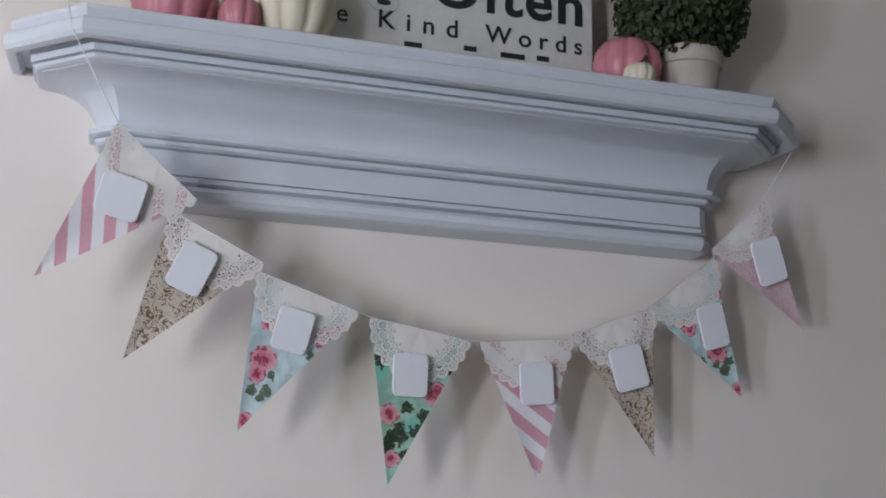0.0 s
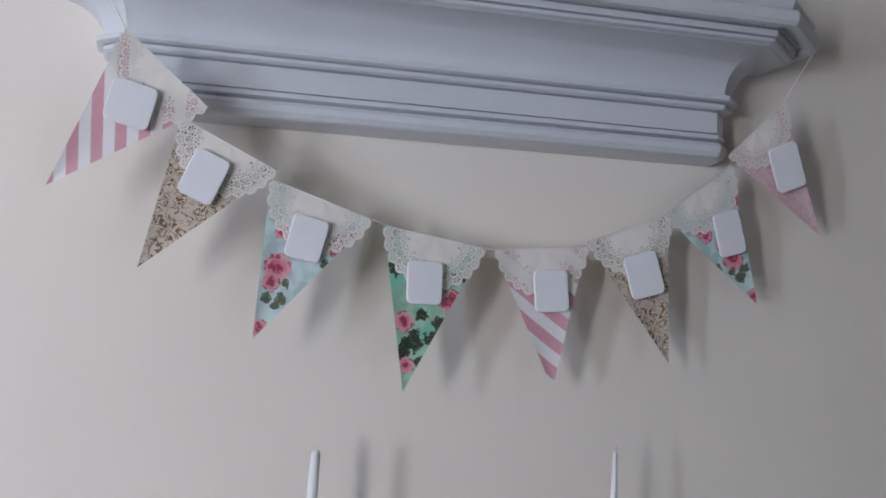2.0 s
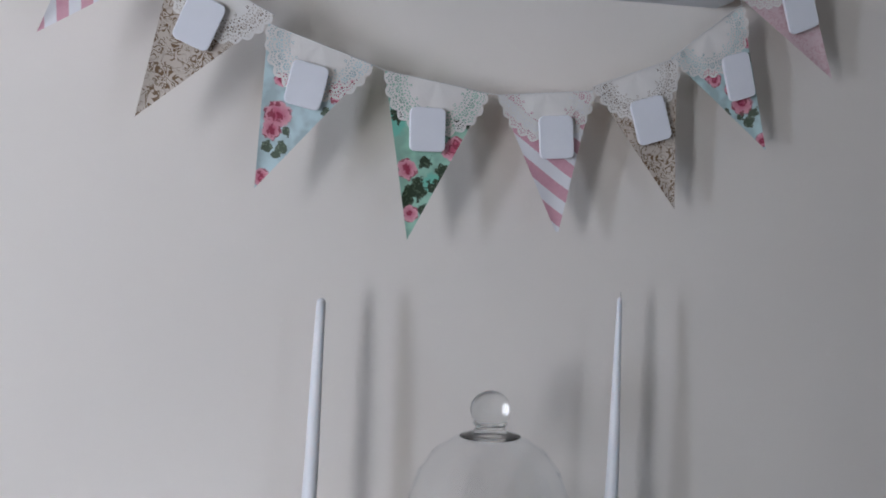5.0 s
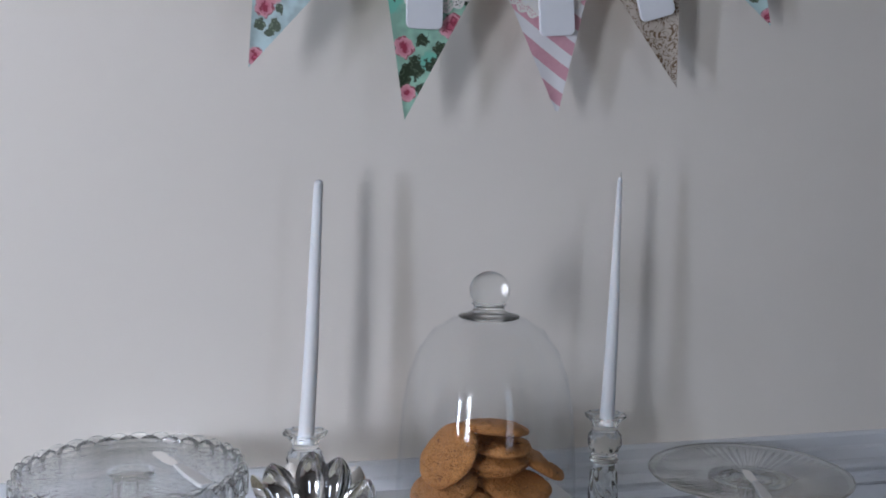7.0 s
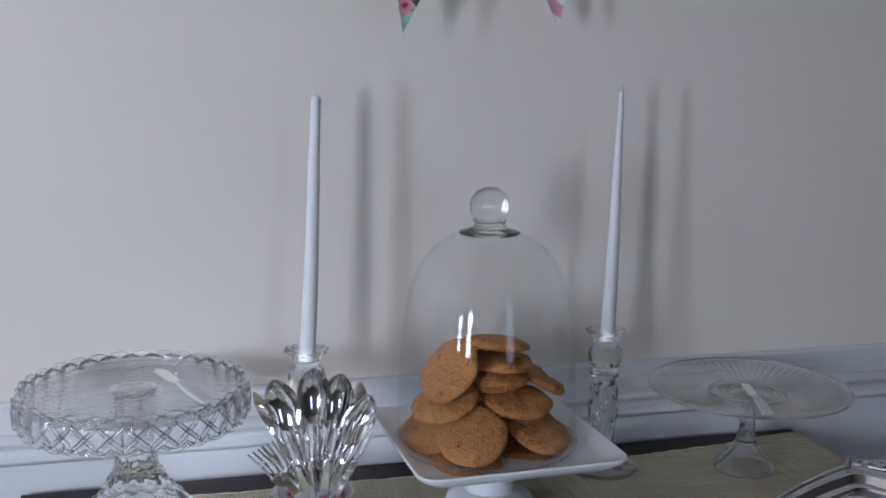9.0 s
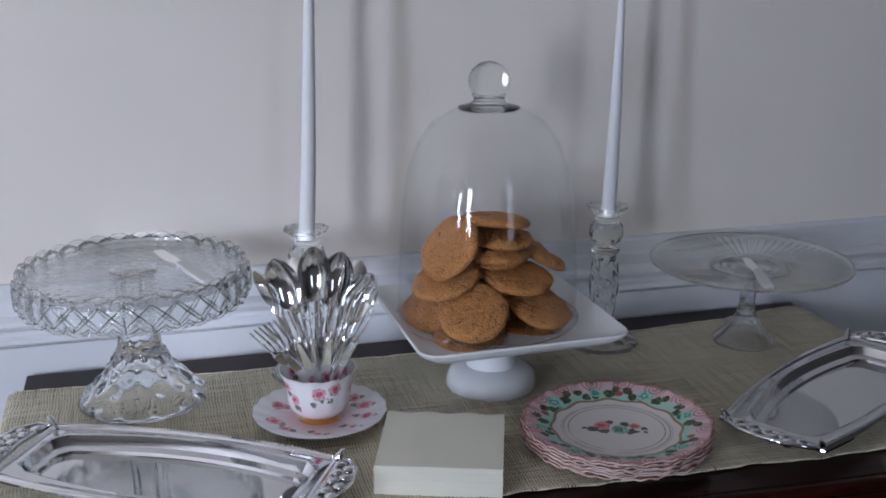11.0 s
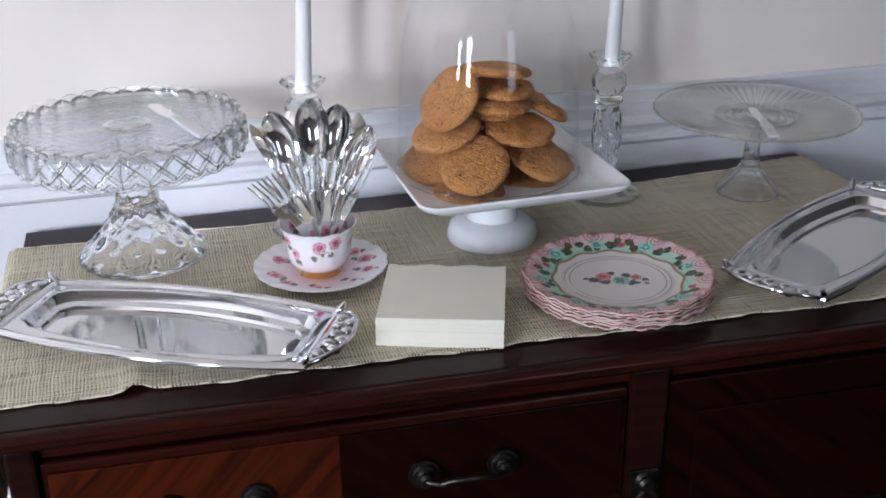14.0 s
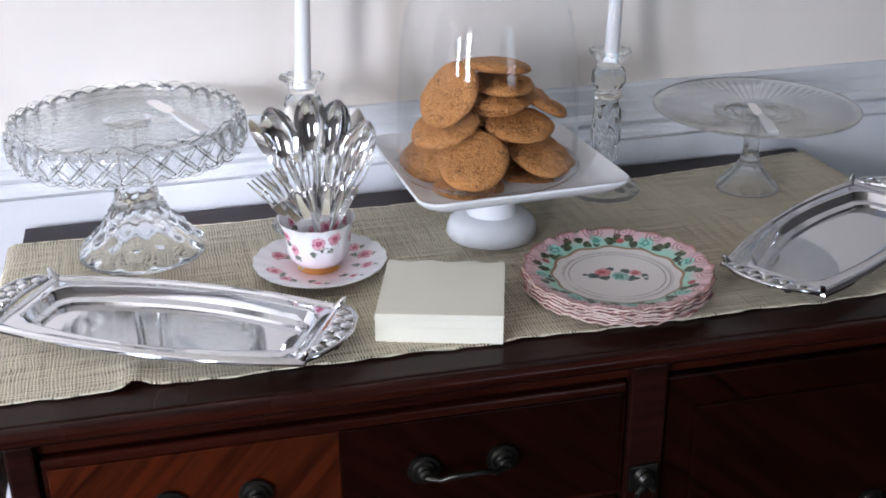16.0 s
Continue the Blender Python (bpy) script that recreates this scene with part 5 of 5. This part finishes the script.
def spoon_meshes():
    L, bl, bw = 0.150, 0.060, 0.0182
    bm = bmesh.new()
    rows, nu, nv = [], 16, 10
    for layer in (0.0, 0.0011):
        grid = []
        for i in range(nu + 1):
            t = i / nu
            half = bw * (math.sin(math.pi * min(1.0, (0.03 + 0.97 * t))) ** 0.55 if t < 1 else 0.0) * (0.82 + 0.25 * t)
            half = max(half, 0.0022)
            row = []
            for j in range(nv + 1):
                s = 2 * j / nv - 1
                dish = 0.0105 * (1 - s * s) * math.sin(math.pi * t) ** 0.8
                row.append(bm.verts.new((half * s, dish + layer, L - bl + bl * t)))
            grid.append(row)
        rows.append(grid)
        for a, b in zip(grid, grid[1:]):
            for j in range(nv):
                bm.faces.new((a[j], a[j + 1], b[j + 1], b[j]))
    a, b = rows
    rim = lambda g: [r[0] for r in g] + [r[-1] for r in g[::-1]]
    p, q = rim(a), rim(b)
    for k in range(len(p)):
        j = (k + 1) % len(p)
        bm.faces.new((p[k], p[j], q[j], q[k]))
    bowl = finish("bowl", bm, SILVER, 60)
    hm = bmesh.new()
    tube([(0, 0.0005, L - bl + 0.002), (0, 0.0005, L - bl - 0.02), (0, 0.003, L - bl - 0.06), (0, 0.002, 0.0)], [0.0026, 0.0023, 0.0028, 0.0040], 10, hm)
    return bowl, finish("handle", hm, SILVER)


def fork_meshes():
    L = 0.118
    tines = []
    for k in range(4):
        x = (k - 1.5) * 0.0056
        tines.append(finish("tine", tube([(x * 0.9, 0.002, L - 0.040), (x, 0.004, L - 0.022), (x * 1.02, 0.0005, L)], [0.0017, 0.0015, 0.0008], 6), SILVER))
    head = [(-0.0098, L - 0.038), (-0.0085, L - 0.050), (-0.003, L - 0.060), (0.003, L - 0.060), (0.0085, L - 0.050), (0.0098, L - 0.038)]
    bm = slab([(x, z) for x, z in head], -0.0028, -0.0008, 0.0004)
    bmesh.ops.rotate(bm, verts=bm.verts, matrix=Matrix.Rotation(radians(90), 3, "X"))
    hm = tube([(0, 0.002, L - 0.058), (0, 0.001, L - 0.08), (0, 0.0, 0.0)], [0.0028, 0.0024, 0.0036], 10)
    return (*tines, finish("fork_head", bm, SILVER), finish("handle", hm, SILVER))


def knife_meshes():
    L = 0.112
    bm = slab([(-0.0040, 0.0), (0.0040, 0.0), (0.0050, 0.030), (0.0052, 0.075), (0.0040, L - 0.004), (0.0020, L), (-0.0020, L), (-0.0040, L - 0.004), (-0.0048, 0.075)], -0.0026, 0.0026, 0.0022)
    bmesh.ops.rotate(bm, verts=bm.verts, matrix=Matrix.Rotation(radians(90), 3, "X"))
    return (finish("grip", bm, SILVER),)


KITS = {"spoon": spoon_meshes(), "fork": fork_meshes(), "table_knife": knife_meshes()}
BOTTOM = CLOTH + 0.020


def cutlery(kind, foot, top, spin, label):
    a, b = Vector((CX + foot[0], CY + foot[1], BOTTOM)), Vector(top)
    d = (b - a).normalized()
    m = Matrix.Translation(a) @ d.to_track_quat("Z", "Y").to_matrix().to_4x4()
    # turn the flat side towards the room
    side_ = m.to_3x3() @ Vector((0, -1, 0))
    aim = Vector((-0.28, -1.0, 0.2))
    aim = (aim - d * aim.dot(d)).normalized()
    ang = math.atan2(d.dot(side_.cross(aim)), side_.dot(aim))
    want = (b - a).length
    length = {"spoon": 0.150, "fork": 0.118, "table_knife": 0.112}[kind]
    m = m @ Matrix.Rotation(ang + radians(spin), 4, "Z") @ Matrix.Translation((0, 0, want - length))
    t = thing(kind, label, kind.replace("table_", ""), m, "cutlery in the cup")
    for me in KITS[kind]:
        o = new(me.name.split(".")[0], me)
        o.parent = t


SP = "polished silver spoon standing bowl-up in the cup"
for foot, top, spin in (((0.006, 0.004), (-0.184, -0.236, 1.108), -8), ((0.002, 0.006), (-0.142, -0.220, 1.113), 6), ((-0.004, 0.006), (-0.112, -0.214, 1.103), 4), ((-0.010, 0.002), (-0.083, -0.224, 1.081), 14), ((0.008, 0.012), (-0.202, -0.214, 1.090), -55), ((0.0, 0.014), (-0.160, -0.192, 1.094), 150), ((-0.006, 0.014), (-0.088, -0.190, 1.085), 160)):
    cutlery("spoon", foot, top, spin, SP)
FK = "polished silver fork standing tines-up in the cup"
for foot, top, spin in (((0.010, -0.006), (-0.206, -0.252, 1.041), -10), ((0.008, -0.008), (-0.192, -0.256, 1.050), 0), ((0.004, -0.010), (-0.178, -0.258, 1.060), 8), ((0.0, -0.008), (-0.150, -0.247, 1.062), 4), ((-0.003, -0.008), (-0.121, -0.243, 1.060), 0), ((-0.006, -0.006), (-0.104, -0.240, 1.058), -12), ((-0.010, -0.002), (-0.090, -0.236, 1.050), -20), ((0.0, -0.012), (-0.136, -0.250, 1.052), 25)):
    cutlery("fork", foot, top, spin, FK)
KN = "polished silver knife standing in the cup"
for foot, top, spin in (((0.006, -0.014), (-0.168, -0.262, 1.028), 20), ((0.002, -0.016), (-0.152, -0.262, 1.030), 60), ((-0.002, -0.016), (-0.135, -0.262, 1.030), 30), ((-0.006, -0.014), (-0.118, -0.258, 1.028), -30), ((-0.010, -0.010), (-0.104, -0.252, 1.022), 10), ((0.010, -0.012), (-0.182, -0.262, 1.020), 0)):
    cutlery("table_knife", foot, top, spin, KN)


# ---- napkins ----
napkins = thing("paper_napkin_stack", "stack of folded cream paper napkins on the runner", "napkins", pose(-0.043, -0.360, CLOTH - 0.001, 0, 0, -18.5))
rng = random.Random(3)
S = 0.0595
sheet = None
for k in range(15):
    if k % 3 == 0:
        out = [(-S, -S)]
        out += [(S * (i / 3 - 1), -S + 0.0003 * rng.uniform(-1, 1)) for i in range(1, 6)] + [(S, -S), (S, S)]
        out += [(S - 2 * S * i / 16, S - 0.0016 + 0.0026 * math.cos(i * 1.15 + k * 0.05)) for i in range(1, 16)] + [(-S, S)]
        bm = slab(out, 0.0, 0.00195)
        sheet = part("napkin", bm, NAPKIN, napkins, "", pose(rng.uniform(-1, 1) * 0.00025, rng.uniform(-1, 1) * 0.00025, k * 0.00196, 0, 0, rng.uniform(-0.15, 0.15)))
    else:
        again(sheet, napkins, pose(rng.uniform(-1, 1) * 0.00025, rng.uniform(-1, 1) * 0.00025, k * 0.00196, 0, 0, rng.uniform(-0.15, 0.15)))

# ---- paper plates ----
PR = 0.0945


def plate_wave(a, i):
    if i not in (3, 4, 5, 6):
        return 1.0, 0.0
    ruffle = 0.0010 * math.cos(a * 24) + 0.0007 * math.cos(a * 37 + 1.0)
    return 1 + 0.016 * math.cos(a * 12) + 0.008 * math.cos(a * 24), ruffle if i > 3 else ruffle * 0.4


PLATE_TOP = finish("plate_face", lathe([(0.0, 0.0016), (0.058, 0.0016), (0.064, 0.0030), (PR * 0.93, 0.0110), (PR, 0.0118)], 240, plate_wave), PLATE)
PLATE_RIM = finish("plate_rim", lathe([(0.0, 0.0), (0.059, 0.0), (0.065, 0.0014), (PR * 0.93, 0.0092), (PR * 1.0, 0.0100), (PR * 1.003, 0.0110), (PR, 0.01178)], 240, plate_wave), PLATE_EDGE)
for k in range(8):
    p = thing("paper_plate", "scalloped rose-print paper plate in a stack", "plate", pose(0.139 + rng.uniform(-1, 1) * 0.0012, -0.3605 + rng.uniform(-1, 1) * 0.0012, CLOTH - 0.001 + k * 0.0023, rng.uniform(-0.4, 0.4), rng.uniform(-0.4, 0.4), -16 + (rng.uniform(-14, 14) if k < 7 else 0)), "stack of paper plates")
    for me in (PLATE_TOP, PLATE_RIM):
        o = new(me.name, me)
        o.parent = p


# ---- chrome trays ----
def tray(label, x, y, turn):
    t = thing("chrome_tray", label, "tray", pose(x, y, CLOTH - 0.001, 0, 0, turn), "chrome serving trays")
    Lx, Wy = 0.156, 0.057

    def outline(inset, corner, bow):
        lx, wy, out, n = Lx - inset, Wy - inset, [], 14
        for k in range(n + 1):
            f = 1 - 2 * k / n
            out.append((f * (lx - corner), wy + bow * (1 - f * f)))
        top_ = out
        bot = [(-px, -py) for px, py in top_]
        if corner < 1e-4:
            return top_ + bot
        arc = lambda cx, cy, a0: [(cx + corner * math.cos(radians(a0 + q * 18)), cy + corner * math.sin(radians(a0 + q * 18))) for q in range(1, 5)]
        return arc(lx - corner, wy - corner, 0) + top_ + arc(-lx + corner, wy - corner, 90) + arc(-lx + corner, -wy + corner, 180) + bot + arc(lx - corner, -wy + corner, 270)
    levels = [(0.030, 0.020, 0.0135, 0.0008), (0.0225, 0.022, 0.0145, 0.0042), (0.0120, 0.012, 0.016, 0.0110), (0.0020, 0.0005, 0.016, 0.0128), (0.0, 0.0005, 0.016, 0.0142), (0.0, 0.0005, 0.016, 0.0165), (0.0012, 0.0006, 0.016, 0.0185), (0.0040, 0.001, 0.016, 0.0200), (0.0070, 0.001, 0.016, 0.0190), (0.0085, 0.002, 0.016, 0.0170), (0.0130, 0.022, 0.015, 0.0168), (0.0146, 0.024, 0.015, 0.0178), (0.0165, 0.024, 0.015, 0.0170), (0.0178, 0.024, 0.015, 0.0140), (0.0210, 0.023, 0.0145, 0.0080), (0.0255, 0.022, 0.0145, 0.0066), (0.0275, 0.021, 0.014, 0.0060), (0.0290, 0.020, 0.0135, 0.0032)]
    bm = bmesh.new()
    rows = []
    for inset, corner, bow, z in levels:
        rows.append([bm.verts.new((px, py, z)) for px, py in outline(inset, max(corner, 0.0008), bow)])
    n = len(rows[0])
    for a, b in zip(rows, rows[1:]):
        for k in range(n):
            bm.faces.new((a[k], a[(k + 1) % n], b[(k + 1) % n], b[k]))
    bm.faces.new(rows[-1])
    bm.faces.new(rows[0])
    part("dish", bm, CHROME, t, "polished dish with bowed rim", angle=32)
    stud = None
    for sx in (-1, 1):
        end = pose(0, 0, 0, 0, 0, 0 if sx > 0 else 180)
        rim_line = [(Lx - 0.003, -0.051, 0.017), (Lx + 0.010, -0.044, 0.021), (Lx + 0.022, -0.026, 0.023), (Lx + 0.026, 0.0, 0.0235), (Lx + 0.022, 0.026, 0.023), (Lx + 0.010, 0.044, 0.021), (Lx - 0.003, 0.051, 0.017)]
        g = part("tray_handle", tube(rim_line, [0.0030, 0.0026, 0.0022, 0.0022, 0.0022, 0.0026, 0.0030], 10), CHROME, t, "openwork handle with rows of lozenges", end)
        part("inner_bar", tube([(Lx + 0.001, -0.050, 0.019), (Lx + 0.003, 0.0, 0.0215), (Lx + 0.001, 0.050, 0.019)], 0.0026, 8), CHROME, g)
        for row, count, out in ((0, 5, 0.0090), (1, 4, 0.0185)):
            for k in range(count):
                f = k - (count - 1) / 2
                m = pose(Lx + out - 0.0011 * f * f, f * 0.0170, 0.0222 - 0.0004 * f * f, 0, 6, f * 12)
                if stud is None:
                    sb = bmesh.new()
                    bmesh.ops.create_icosphere(sb, subdivisions=2, radius=1.0)
                    bmesh.ops.scale(sb, vec=(0.0074, 0.0062, 0.0042), verts=sb.verts)
                    stud = part("lozenge", sb, CHROME, g, "", m, angle=80)
                else:
                    again(stud, g, m)
        for sy in (-1, 1):
            post = tube([(Lx - 0.008, sy * 0.050, 0.015), (Lx - 0.003, sy * 0.052, 0.021), (Lx + 0.001, sy * 0.053, 0.0265), (Lx + 0.002, sy * 0.0535, 0.0280)], [0.0045, 0.0038, 0.0026, 0.0012], 10)
            part("handle_post", post, CHROME, g, "pointed upturned corner")
    return t


tray("bow-sided chrome tray with openwork handles on burlap", -0.302, -0.326, -28.5)
tray("bow-sided chrome tray with openwork handles beside the plates", 0.414, -0.326, 33.0)

# light passes through the clear glass
for ob in scene.objects:
    if ob.type == "MESH" and ob.data.materials and ob.data.materials[0] in (GLASS, PRESSED, THUMB) and ob.name.split(".")[0] in ("plate", "foot", "stem", "plate_ring", "twisted_stem", "cup", "collar", "scallop_edge", "diamond_ridge"):
        ob.visible_shadow = False
